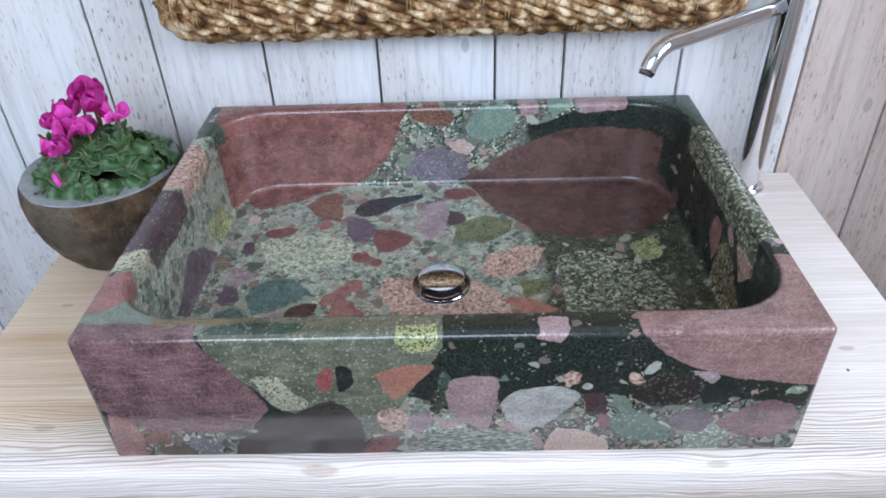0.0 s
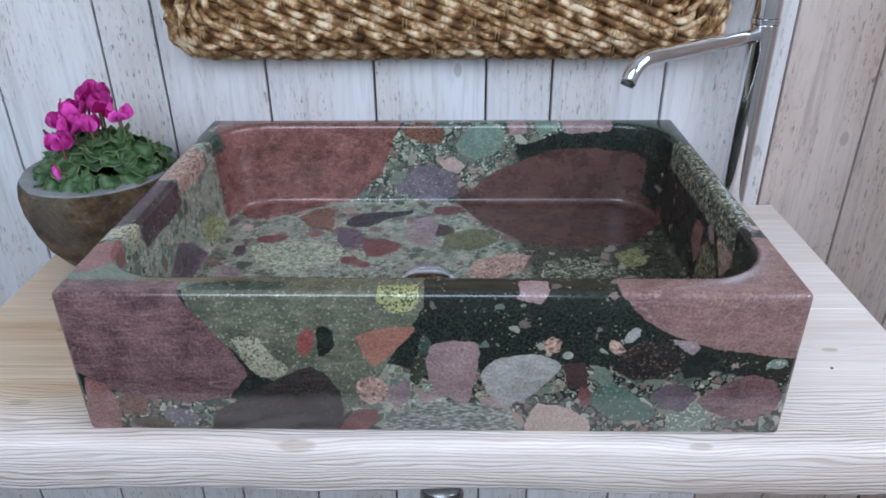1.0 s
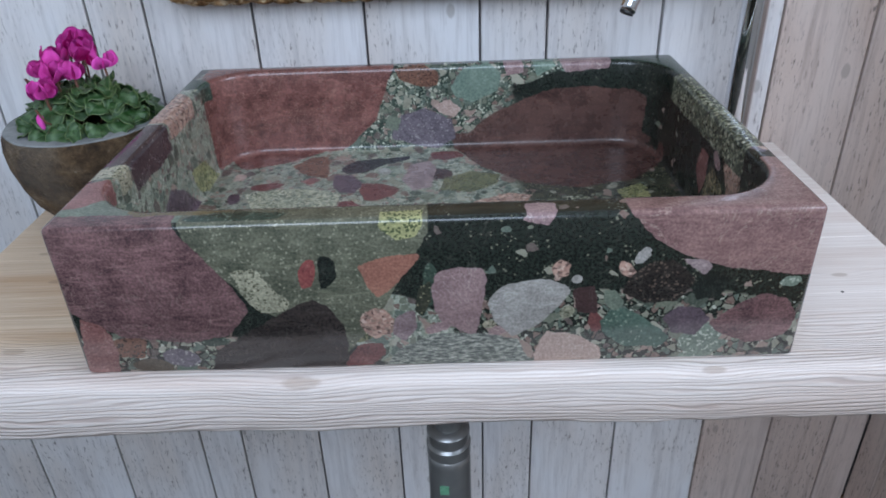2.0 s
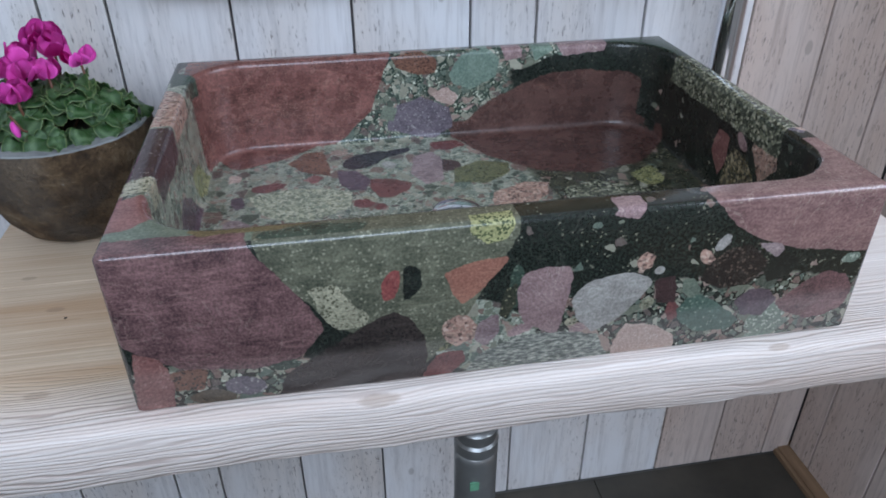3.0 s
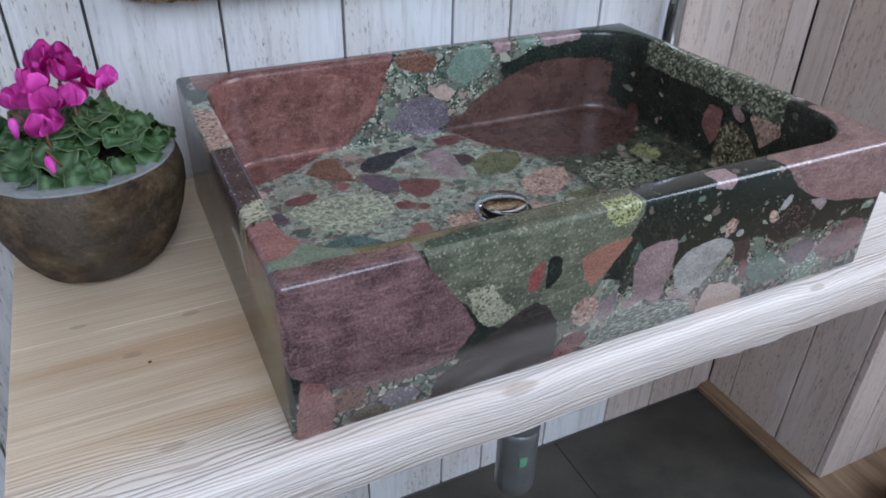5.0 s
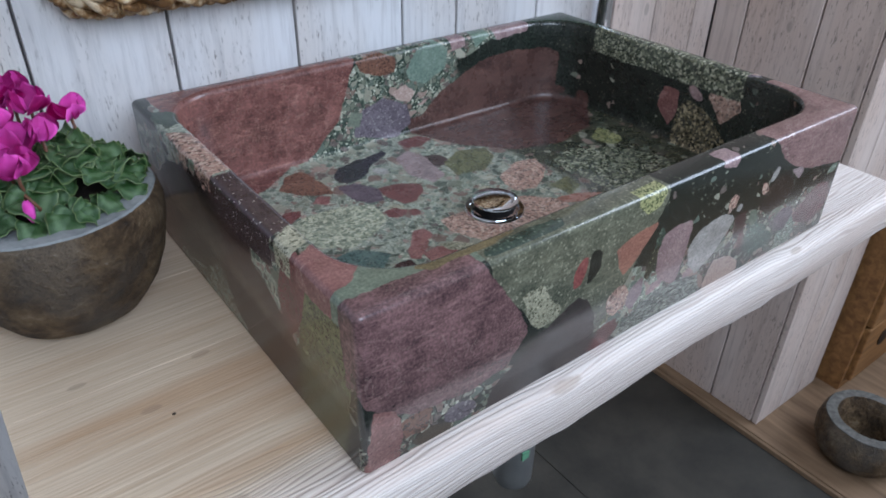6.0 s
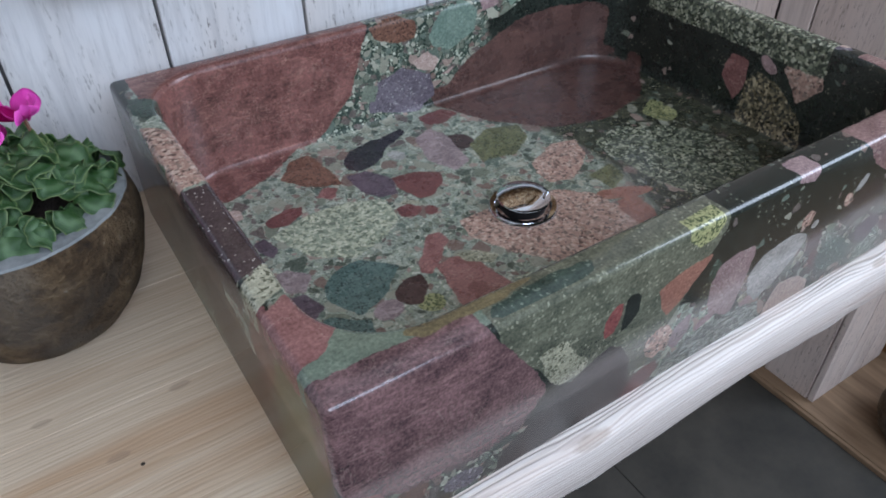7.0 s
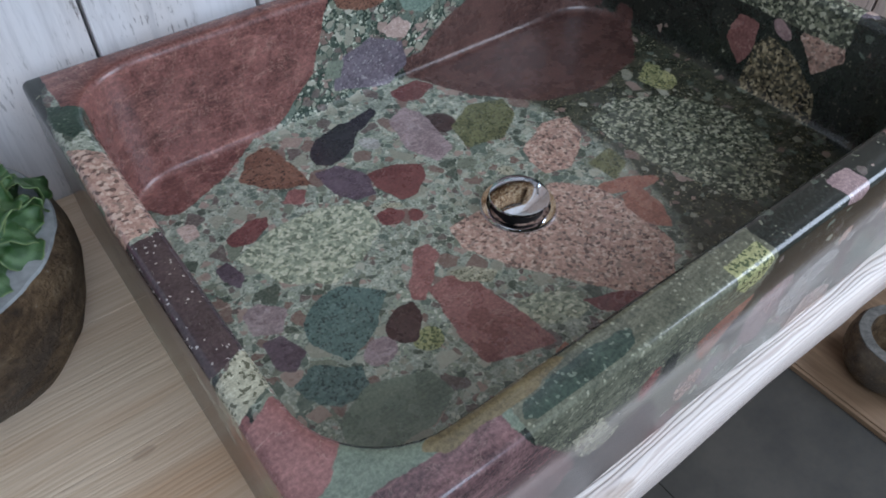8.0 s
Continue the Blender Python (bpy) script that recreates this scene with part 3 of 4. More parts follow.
cut("rim", DARKGREEN, 0.01, (0.223, 0.4), (0.226, 0.463), (0.315, 0.457), (0.304, 0.342), (0.27, 0.344))
cut("left", PURPLE, 0.02, (0.132, 0.856), (0.193, 0.888), (0.231, 0.87), (0.289, 0.815), (0.222, 0.812), (0.168, 0.819), faces="walls")
cut("left", LIME, 0.02, (0.261, 0.879), (0.306, 0.874), (0.347, 0.834), (0.309, 0.83), (0.266, 0.856), faces="walls")


def conglomerate(name, face):
    """The cut and polished rock, with the pebbles that these faces of the basin show."""
    c = Nodes(name, rough=0.14, spec=0.6)
    c.kept = {}
    far = c.shake(26, 2)
    fray = c.shake(85, 5)
    c.warped = c.vec("ADD", c.vec("ADD", c.coord, c.vec("SCALE", far, scale=0.008)), c.vec("ADD", c.vec("SCALE", fray, scale=0.0045), c.vec("SCALE", c.shake(300, 2), scale=0.0022)))
    c.cell_tone = c.rgb(c.voronoi(c.warped, 390)["Color"])[0]
    tie = c.math("MULTIPLY", c.cell_tone, 1e-6)
    rock_at = c.vec("ADD", c.warped, c.combine(tie, tie, tie))
    fine = c.noise(scale=420, detail=3, rough=0.7)
    cloud = c.noise(scale=38, detail=5, rough=0.65)
    c.fine, c.cloud = c.math("ADD", fine, tie), c.math("ADD", cloud, tie)
    streak = c.math("ADD", c.noise(c.stretch((30, 120, 160), rot=(0.3, 0.5, 0.2)), scale=1.0, detail=6, rough=0.7, distort=1.2), tie)
    c.streaky = c.range(streak, 0.54, 0.76, 0, 0.6)
    c.mottle = c.range(c.math("ADD", c.math("MULTIPLY", c.cloud, 0.8), c.math("ADD", c.math("MULTIPLY", c.fine, 0.55), c.math("MULTIPLY", streak, 0.5))), 0.68, 1.14)
    vein = c.math("ABSOLUTE", c.math("SUBTRACT", c.noise(scale=16, detail=5, rough=0.6, distort=1.5), 0.5))
    c.veins = c.range(c.math("ADD", vein, tie), 0.0, 0.007, 0.4, 0.0)
    c.grit_tone = c.math("ADD", c.rgb(c.voronoi(c.coord, 620)["Color"])[1], tie)
    c.rough(c.range(cloud, 0.3, 0.75, *((0.14, 0.24) if face in ("front", "rim") else (0.22, 0.34))))
    c.bump(fine, 0.04, 0.0004)
    out = GROUND(c)
    x, y, z = c.xyz(rock_at)
    sheet = {"x": c.combine(y, z, 1.0), "y": c.combine(x, z, 1.0), "z": c.combine(x, y, 1.0)}
    for faces, at, size, turn, kind, boxy in PEBBLES:
        if face not in faces:
            continue
        if boxy is None:
            axis, across, level = {"front": ("y", y, -0.005), "back": ("y", y, 0.409), "floor": ("z", z, 0.840), "rim": ("z", z, 0.950), "left": ("x", x, -0.278), "right": ("x", x, 0.281)}[at]
            far_off = c.math("SUBTRACT", c.math("ABSOLUTE", c.math("SUBTRACT", across, level)), turn)
            for p, q in zip(size, size[1:] + size[:1]):
                way = Vector((q[1] - p[1], p[0] - q[0])).normalized()
                far_off = c.math("SMOOTH_MAX", far_off, c.vec("DOT_PRODUCT", sheet[axis], (way.x, way.y, -way.x * p[0] - way.y * p[1])), 0.004)
            out = c.mix(c.range(far_off, 0.0009, 0.0003), out, kind(c))
        else:
            q = c.vec("ADD", rock_at, (-at[0], -at[1], -at[2]))
            axes = Euler(turn).to_matrix().col
            v = c.combine(*[c.vec("DOT_PRODUCT", q, tuple(axes[k] / size[k])) for k in range(3)])
            if boxy:
                v = c.vec("MULTIPLY", v, v)
            out = c.mix(c.range(c.vec("LENGTH", v), 1.03, 0.98), out, kind(c))
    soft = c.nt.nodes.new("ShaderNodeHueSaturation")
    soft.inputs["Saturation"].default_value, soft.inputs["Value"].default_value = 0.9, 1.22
    out = c.mix(c.range(c.fine, 0.32, 0.72, 0.0, 0.42), c.mix(0.34, out, (0.0, 0.0, 0.0, 1.0)), c.mix(0.5, out, c.mix(1.0, out, (1.9, 1.9, 1.9, 1.0), "MULTIPLY")))
    out = c.mix(c.math("MULTIPLY", c.veins, 0.2), out, lin(150, 146, 136))
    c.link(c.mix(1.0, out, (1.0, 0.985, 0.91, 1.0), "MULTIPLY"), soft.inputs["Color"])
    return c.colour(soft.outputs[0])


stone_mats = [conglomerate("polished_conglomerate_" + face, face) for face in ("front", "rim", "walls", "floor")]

# -- whitewashed boards --
def board_material(name, warm, pale, grey):
    b = Nodes(name, rough=0.62, spec=0.3)
    rnd = b.random()
    shift = b.vec("ADD", b.coord, b.combine(b.math("MULTIPLY", rnd, 7.3), b.math("MULTIPLY", rnd, 3.1), b.math("MULTIPLY", rnd, 11.7)))
    long_grain = b.noise(b.stretch((90, 90, 5), shift), scale=1.0, detail=6, rough=0.65, distort=0.4)
    flecks = b.noise(b.stretch((300, 300, 60), shift), scale=1.0, detail=5, rough=0.7)
    patches = b.noise(b.stretch((9, 9, 3.5), shift), scale=1.0, detail=3, rough=0.5)
    c = b.mix(b.range(patches, 0.35, 0.68), pale, warm)
    c = b.mix(b.range(rnd, 0.0, 1.0, 0.0, 0.35), c, warm)
    c = b.mix(b.range(long_grain, 0.48, 0.70, 0, 0.5), c, grey)
    brush = b.noise(b.stretch((170, 170, 14), shift, loc=(1.7, 0.4, 2.2)), scale=1.0, detail=4, rough=0.7)
    c = b.mix(b.range(brush, 0.53, 0.68, 0, 0.32), c, grey)
    worn = b.math("MULTIPLY", b.range(flecks, 0.57, 0.64), b.range(patches, 0.42, 0.54))
    c = b.mix(b.math("MULTIPLY", worn, 0.8), c, lin(104, 97, 92))
    dots = b.voronoi(b.stretch((16, 16, 9), shift), 1.0)
    c = b.mix(b.math("MULTIPLY", b.range(b.math("ADD", dots["Distance"], b.math("MULTIPLY", long_grain, 0.12)), 0.16, 0.13), 0.45), c, lin(128, 120, 112))
    b.bump(b.math("ADD", b.math("MULTIPLY", long_grain, 0.6), flecks), 0.25, 0.0006)
    b.rough(b.range(flecks, 0.3, 0.7, 0.55, 0.75))
    return b.colour(c)


board_mat = board_material("whitewashed_boards", lin(206, 198, 192), lin(222, 222, 224), lin(170, 166, 166))
# darker, warmer copy of the boards: shade of the right-hand side as colour
board_shade_mat = board_material("weathered_shade_boards", lin(192, 172, 160), lin(206, 192, 184), lin(146, 129, 120))
groove = Nodes("dark_board_joint", rough=0.9)
groove_mat = groove.colour(groove.mix(groove.noise(scale=70), lin(84, 79, 79), lin(118, 113, 112)))

# -- brushed, white-oiled softwood --
W = Nodes("white_oiled_softwood", rough=0.62, spec=0.2)
wx, wy, wz = W.xyz()
KNOTS = ((-0.384, 0.031, 0.010), (-0.115, -0.022, 0.016), (0.231, -0.02, 0.010), (-0.40, 0.15, 0.008), (-0.345, 0.19, 0.008), (-0.44, 0.21, 0.007), (0.40, 0.12, 0.008))
depth = W.math("SUBTRACT", wy, W.math("MULTIPLY", W.math("SUBTRACT", 0.808, wz), 0.9))
bend, eyes = 0.0, 0.0
for kx, ky, kr in KNOTS:
    dx = W.math("DIVIDE", W.math("SUBTRACT", wx, kx), kr * 2.4)
    dy = W.math("DIVIDE", W.math("SUBTRACT", depth, ky), kr)
    q = W.math("ADD", W.math("MULTIPLY", dx, dx), W.math("MULTIPLY", dy, dy))
    g = W.math("POWER", 2.718, W.math("MULTIPLY", q, -0.45))
    bend = W.math("ADD", bend, W.math("MULTIPLY", g, kr * 0.45))
    eyes = W.math("MAXIMUM", eyes, W.range(W.math("ADD", W.math("MULTIPLY", q, 2.2), W.math("MULTIPLY", W.noise(scale=160), 0.4)), 0.75, 0.45))
drift = W.math("MULTIPLY", W.math("SUBTRACT", W.noise(W.stretch((3.2, 26, 26)), scale=1.0, detail=3), 0.5), 0.035)
ring = W.math("ADD", W.math("ADD", depth, bend), drift)
ripple = W.math("SINE", W.math("MULTIPLY", ring, 2 * math.pi / 0.0038))
fibre = W.noise(W.stretch((7, 420, 420)), scale=1.0, detail=4, rough=0.6)
zone = W.noise(W.stretch((1.3, 14, 14)), scale=1.0, detail=3)
late = W.math("MULTIPLY", W.range(ripple, -0.1, 0.9), W.math("MULTIPLY", W.range(zone, 0.34, 0.6, 0.3, 1.0), W.range(depth, 0.0, 0.07, 1.0, 0.14)))
wood = W.mix(W.range(fibre, 0.3, 0.7), lin(200, 174, 146), lin(224, 202, 176))
# mixes in paler tones towards the front edge and the right end
wash = W.math("MAXIMUM", W.range(W.math("ADD", depth, W.math("MULTIPLY", zone, 0.05)), 0.075, 0.020), W.range(wx, 0.18, 0.34))
wood = W.mix(wash, wood, W.mix(W.range(fibre, 0.3, 0.7), lin(216, 202, 192), lin(236, 227, 220)))
wood = W.mix(W.math("MULTIPLY", late, 0.62), wood, lin(158, 128, 116))
wood = W.mix(W.range(W.noise(W.stretch((2, 22, 22), loc=(3, 1, 0)), scale=1.0, detail=4), 0.50, 0.66, 0, 0.6), wood, W.mix(wash, lin(186, 146, 110), lin(206, 186, 174)))
wood = W.mix(W.math("MULTIPLY", eyes, 0.42), wood, lin(150, 126, 106))
pin = W.voronoi(W.stretch((13, 13, 13)), 1.0)["Distance"]
wood = W.mix(W.range(pin, 0.024, 0.018), wood, lin(52, 44, 38))
W.bump(W.math("ADD", W.math("MULTIPLY", W.math("SUBTRACT", 1.0, late), 1.0), W.math("MULTIPLY", fibre, 0.3)), 0.6, 0.0012)
wood_mat = W.colour(wood)

# -- the rest --
C = Nodes("polished_chrome", rough=0.06, metal=1.0)
C.rough(C.range(C.noise(scale=120), 0.3, 0.7, 0.04, 0.09))
chrome_mat = C.colour(lin(226, 228, 232))
T = Nodes("grey_coated_metal", rough=0.32, metal=0.7)
trap_mat = T.colour(T.mix(T.noise(scale=40, detail=5), lin(128, 130, 130), lin(160, 160, 158)))
D = Nodes("rubber_seal", rough=0.5)
seal_mat = D.colour(D.mix(D.noise(scale=60), lin(16, 16, 17), lin(30, 30, 31)))

K = Nodes("river_stone", rough=0.62, spec=0.35)
kz = K.xyz()[2]
k1 = K.noise(scale=26, detail=6, rough=0.65)
k2 = K.noise(scale=170, detail=5, rough=0.7)
kc = K.ramp(K.math("ADD", K.math("MULTIPLY", k1, 0.7), K.math("MULTIPLY", k2, 0.3)), (0.34, lin(38, 29, 20)), (0.46, lin(76, 58, 39)), (0.57, lin(116, 94, 68)), (0.70, lin(152, 136, 114)))
kc = K.mix(K.range(K.noise(scale=11, detail=3), 0.52, 0.66, 0, 0.4), kc, lin(112, 106, 98))
kc = K.mix(K.range(k2, 0.66, 0.74, 0, 0.6), kc, lin(176, 170, 158))
K.bump(K.math("ADD", k1, K.math("MULTIPLY", k2, 0.9)), 1.0, 0.010)
river_mat = K.colour(kc)
K2 = Nodes("sawn_stone", rough=0.8, spec=0.25)
k3 = K2.noise(scale=140, detail=5, rough=0.7)
K2.bump(k3, 0.25, 0.001)
sawn_mat = K2.colour(K2.mix(K2.range(K2.math("ADD", k3, K2.noise(scale=18)), 0.7, 1.3), lin(112, 114, 114), lin(150, 152, 150)))
K4 = Nodes("weathered_sawn_stone", rough=0.85, spec=0.2)
dark_sawn_mat = K4.colour(K4.mix(K4.range(K4.noise(scale=120, detail=5), 0.3, 0.7), lin(78, 76, 72), lin(116, 113, 108)))
E2 = Nodes("potting_soil", rough=0.95)
E2.bump(E2.noise(scale=300, detail=4), 0.9, 0.004)
soil_mat = E2.colour(E2.mix(E2.noise(scale=180, detail=4), lin(30, 22, 17), lin(62, 48, 38)))

L = Nodes("cyclamen_leaf", rough=0.34, spec=0.5)
lf = L.noise(scale=60, detail=4)
rnd = L.random()
leaf_c = L.mix(L.range(lf, 0.3, 0.7), lin(18, 42, 20), lin(58, 92, 44))
leaf_c = L.mix(L.range(rnd, 0, 1, 0, 0.5), leaf_c, lin(32, 68, 28))
leaf_u = L.nt.nodes.new("ShaderNodeUVMap").outputs[0]
lu, lv, _ = L.xyz(leaf_u)
band = L.math("ADD", lu, L.math("MULTIPLY", L.math("SUBTRACT", L.noise(scale=130, detail=3), 0.5), 0.5))
leaf_c = L.mix(L.math("MULTIPLY", L.math("MULTIPLY", L.range(band, 0.42, 0.56), L.range(band, 0.8, 0.68)), 0.22), leaf_c, lin(148, 176, 132))
leaf_c = L.mix(L.range(lu, 0.94, 0.99, 0, 0.35), leaf_c, lin(164, 178, 118))
L.bsdf.inputs["Subsurface Weight"].default_value = 0.0
L.bump(L.noise(scale=220, detail=3), 0.4, 0.001)
leaf_mat = L.colour(leaf_c)
F = Nodes("magenta_petal", rough=0.5, spec=0.3)
petal_c = F.mix(F.range(F.noise(scale=90, detail=4), 0.3, 0.7), lin(216, 34, 158), lin(244, 112, 206))
petal_c = F.mix(F.range(F.random(), 0, 1, 0, 0.35), petal_c, lin(196, 26, 142))
petal_mat = F.colour(petal_c)
G = Nodes("flower_stem", rough=0.5)
stem_mat = G.colour(G.mix(G.noise(scale=80), lin(84, 44, 40), lin(120, 82, 58)))

R = Nodes("water_hyacinth_rope", rough=0.55, spec=0.3)
r1 = R.noise(scale=48, detail=3)
r2 = R.noise(R.stretch((260, 260, 260)), scale=1.0, detail=4, rough=0.7)
rr = R.nt.nodes.new("ShaderNodeNewGeometry").outputs["Random Per Island"]
rc = R.ramp(R.math("ADD", R.math("MULTIPLY", r1, 1.1), R.math("SUBTRACT", R.math("MULTIPLY", r2, 0.35), 0.2)), (0.32, lin(44, 28, 16)), (0.46, lin(104, 72, 40)), (0.56, lin(176, 138, 96)), (0.67, lin(232, 212, 178)))
R.bump(r2, 0.5, 0.0015)
rope_mat = R.colour(R.mix(R.range(rr, 0, 1, 0, 0.35), rc, lin(128, 88, 50)))
TW = Nodes("pale_twine", rough=0.7)
twine_mat = TW.colour(TW.mix(TW.noise(scale=90), lin(140, 108, 70), lin(180, 150, 108)))

H = Nodes("dark_slate", rough=0.6, spec=0.4)
h1 = H.noise(scale=7, detail=6, rough=0.6)
h2 = H.noise(scale=90, detail=5, rough=0.65)
H.bump(H.math("ADD", h1, H.math("MULTIPLY", h2, 0.4)), 0.35, 0.004)
H.rough(H.range(h2, 0.3, 0.7, 0.5, 0.72))
slate_mat = H.colour(H.mix(H.range(H.math("ADD", h1, H.math("MULTIPLY", h2, 0.4)), 0.5, 0.95), lin(44, 42, 37), lin(74, 69, 61)))
joint = Nodes("slate_joint", rough=0.9)
joint_mat = joint.colour(joint.mix(joint.noise(scale=80), lin(84, 84, 82), lin(110, 108, 104)))


def plain_wood(name, dark, light, axis):
    b = Nodes(name, rough=0.55, spec=0.3)
    sc = [60, 60, 60]
    sc[axis] = 5
    g1 = b.noise(b.stretch(tuple(sc)), scale=1.0, detail=6, rough=0.65, distort=0.5)
    b.bump(g1, 0.25, 0.001)
    return b.colour(b.mix(b.range(g1, 0.32, 0.68), dark, light))


ledge_mat = plain_wood("pine_ledge", lin(104, 82, 62), lin(140, 114, 90), 1)
crate_mat = plain_wood("honey_pine", lin(104, 70, 40), lin(150, 108, 66), 0)
hole_mat = plain_wood("drawer_shadow_wood", lin(26, 18, 12), lin(44, 30, 20), 0)
paint = Nodes("white_wall_paint", rough=0.8)
paint_mat = paint.colour(paint.mix(paint.noise(scale=4, detail=5), lin(196, 192, 186), lin(216, 213, 208)))
mark = Nodes("green_label", rough=0.5)
mark_mat = mark.colour(mark.mix(mark.noise(scale=200), lin(70, 130, 96), lin(120, 170, 140)))
FLOOR_Z, TOP, WALL_Y, SIDE_X, SIDE_END = 0.055, 0.808, 0.475, 0.750, 0.160

# ---- the room ----


def structure(name, bm, material, label, smooth=False):
    ob = new(name, mesh_from(bm, name, smooth))
    ob.data.materials.append(material)
    return tagged(ob, label, "structure", kind="structure")


def planks(wall, edges, axis, face, z0, z1, material, thick=0.012, toward=-1):
    """Upright boards with open joints on a wall; axis 0: the wall runs along x, 1: along y."""
    for a, b in zip(edges, edges[1:]):
        gap = 0.0016
        lo, hi = sorted((face, face - toward * thick))
        bm = box_bm(a + gap, b - gap, lo, hi, z0, z1, 0.0013) if axis == 0 else box_bm(lo, hi, a + gap, b - gap, z0, z1, 0.0013)
        part("board", bm, material, wall, smooth=False)


slab = structure("floor", box_bm(-1.8, 0.722, -1.75, WALL_Y + 0.10, FLOOR_Z - 0.08, FLOOR_Z - 0.006), joint_mat, "dark grey slate tile floor with narrow joints")
ledge = structure("platform", box_bm(0.725, 1.9, -1.75, WALL_Y + 0.10, FLOOR_Z - 0.08, FLOOR_Z + 0.012, 0.002), ledge_mat, "pale pine board platform beside the slate floor")
wall_back = structure("wall_back", box_bm(-1.8, 1.9, WALL_Y + 0.012, WALL_Y + 0.10, FLOOR_Z - 0.08, 3.0), groove_mat, "wall clad in whitewashed upright boards")
wall_side = structure("wall_side", box_bm(SIDE_X + 0.012, 0.985, SIDE_END + 0.012, WALL_Y + 0.0115, FLOOR_Z + 0.012, 3.0), groove_mat, "short projecting wall clad in weathered white boards, shade in their darker colour")
wall_left = structure("wall_left", box_bm(-1.9, -1.8, -1.85, WALL_Y + 0.10, FLOOR_Z - 0.08, 3.0), paint_mat, "plain white painted wall")
right = box_bm(1.9, 2.0, -1.85, -1.6, FLOOR_Z - 0.08, 3.0)
box_bm(1.9, 2.0, -0.2, WALL_Y + 0.10, FLOOR_Z - 0.08, 3.0, bm=right)
box_bm(1.9, 2.0, -1.6, -0.2, FLOOR_Z - 0.08, 1.45, bm=right)
box_bm(1.9, 2.0, -1.6, -0.2, 2.85, 3.0, bm=right)
wall_right = structure("wall_right", right, paint_mat, "plain white painted wall with a wide window opening")
front = box_bm(-1.8, -1.2, -1.85, -1.75, FLOOR_Z - 0.08, 3.0)
box_bm(0.5, 1.9, -1.85, -1.75, FLOOR_Z - 0.08, 3.0, bm=front)
box_bm(-1.2, 0.5, -1.85, -1.75, FLOOR_Z - 0.08, 1.45, bm=front)
box_bm(-1.2, 0.5, -1.85, -1.75, 2.85, 3.0, bm=front)
wall_front = structure("wall_front", front, paint_mat, "plain white painted wall with a window opening")
structure("ceiling", box_bm(-1.9, 2.0, -1.85, 0.575, 3.0, 3.1), paint_mat, "plain white ceiling")

# ---- the washstand top ----


def countertop(y1):
    bm = bmesh.new()
    x0, x1, y0, thick = -0.494, 0.474, -0.022, 0.060
    nx = 150
    rows = []
    for i in range(nx + 1):
        x = x0 + (x1 - x0) * i / nx
        w = noise.noise((x * 5, 0.3, 0)) * 0.0022 + noise.noise((x * 22, 2.3, 0)) * 0.0008
        low = noise.noise((x * 7, 5.3, 0)) * 0.005 + noise.noise((x * 40, 7.3, 0)) * 0.0015
        yf = y0 + w
        r = 0.010
        prof = [(y1, TOP)] + [(yf + r + (y1 - yf - r) * k, TOP) for k in (0.6, 0.3, 0.1, 0.03)]
        prof += [(yf + r - r * math.sin(a), TOP - r + r * math.cos(a)) for a in (0.0, 0.4, 0.8, 1.2, 1.57)]
        zb = TOP - thick + low
        prof += [(yf + 0.001, TOP - 0.03), (yf + 0.002, zb + 0.006), (yf + 0.007, zb), (yf + 0.03, zb - 0.001), (y1, zb)]
        rows.append([bm.verts.new((x, y, z)) for y, z in prof])
    for a, b in zip(rows, rows[1:]):
        for k in range(len(a) - 1):
            bm.faces.new((a[k], a[k + 1], b[k + 1], b[k]))
        bm.faces.new((a[-1], a[0], b[0], b[-1]))
    bm.faces.new(rows[0][::-1])
    bm.faces.new(rows[-1])
    return bm


top = thing("countertop", 0.0, 0.225, TOP - 0.061, "thick white-oiled pine washstand top with a brushed wavy front edge", "countertop")
STAVES = (0.088, 0.196, 0.318, 0.472)
sharp(part("front_stave", countertop(STAVES[0]), wood_mat, top, "brushed pine stave with a wavy front edge"), 50)
for a, b in zip(STAVES, STAVES[1:]):
    part("stave", box_bm(-0.494, 0.474, a + 0.0004, b, TOP - 0.060, TOP, 0.0006), wood_mat, top, smooth=False)

# ---- the basin ----


def rounded_ring(x0, x1, y0, y1, r, n=10):
    pts = []
    for cx, cy, a0 in ((x1 - r, y1 - r, 0), (x0 + r, y1 - r, 90), (x0 + r, y0 + r, 180), (x1 - r, y0 + r, 270)):
        for k in range(n + 1):
            a = radians(a0 + 90 * k / n)
            pts.append((cx + r * math.cos(a), cy + r * math.sin(a)))
    return pts


DRAIN = (-0.010, 0.199)


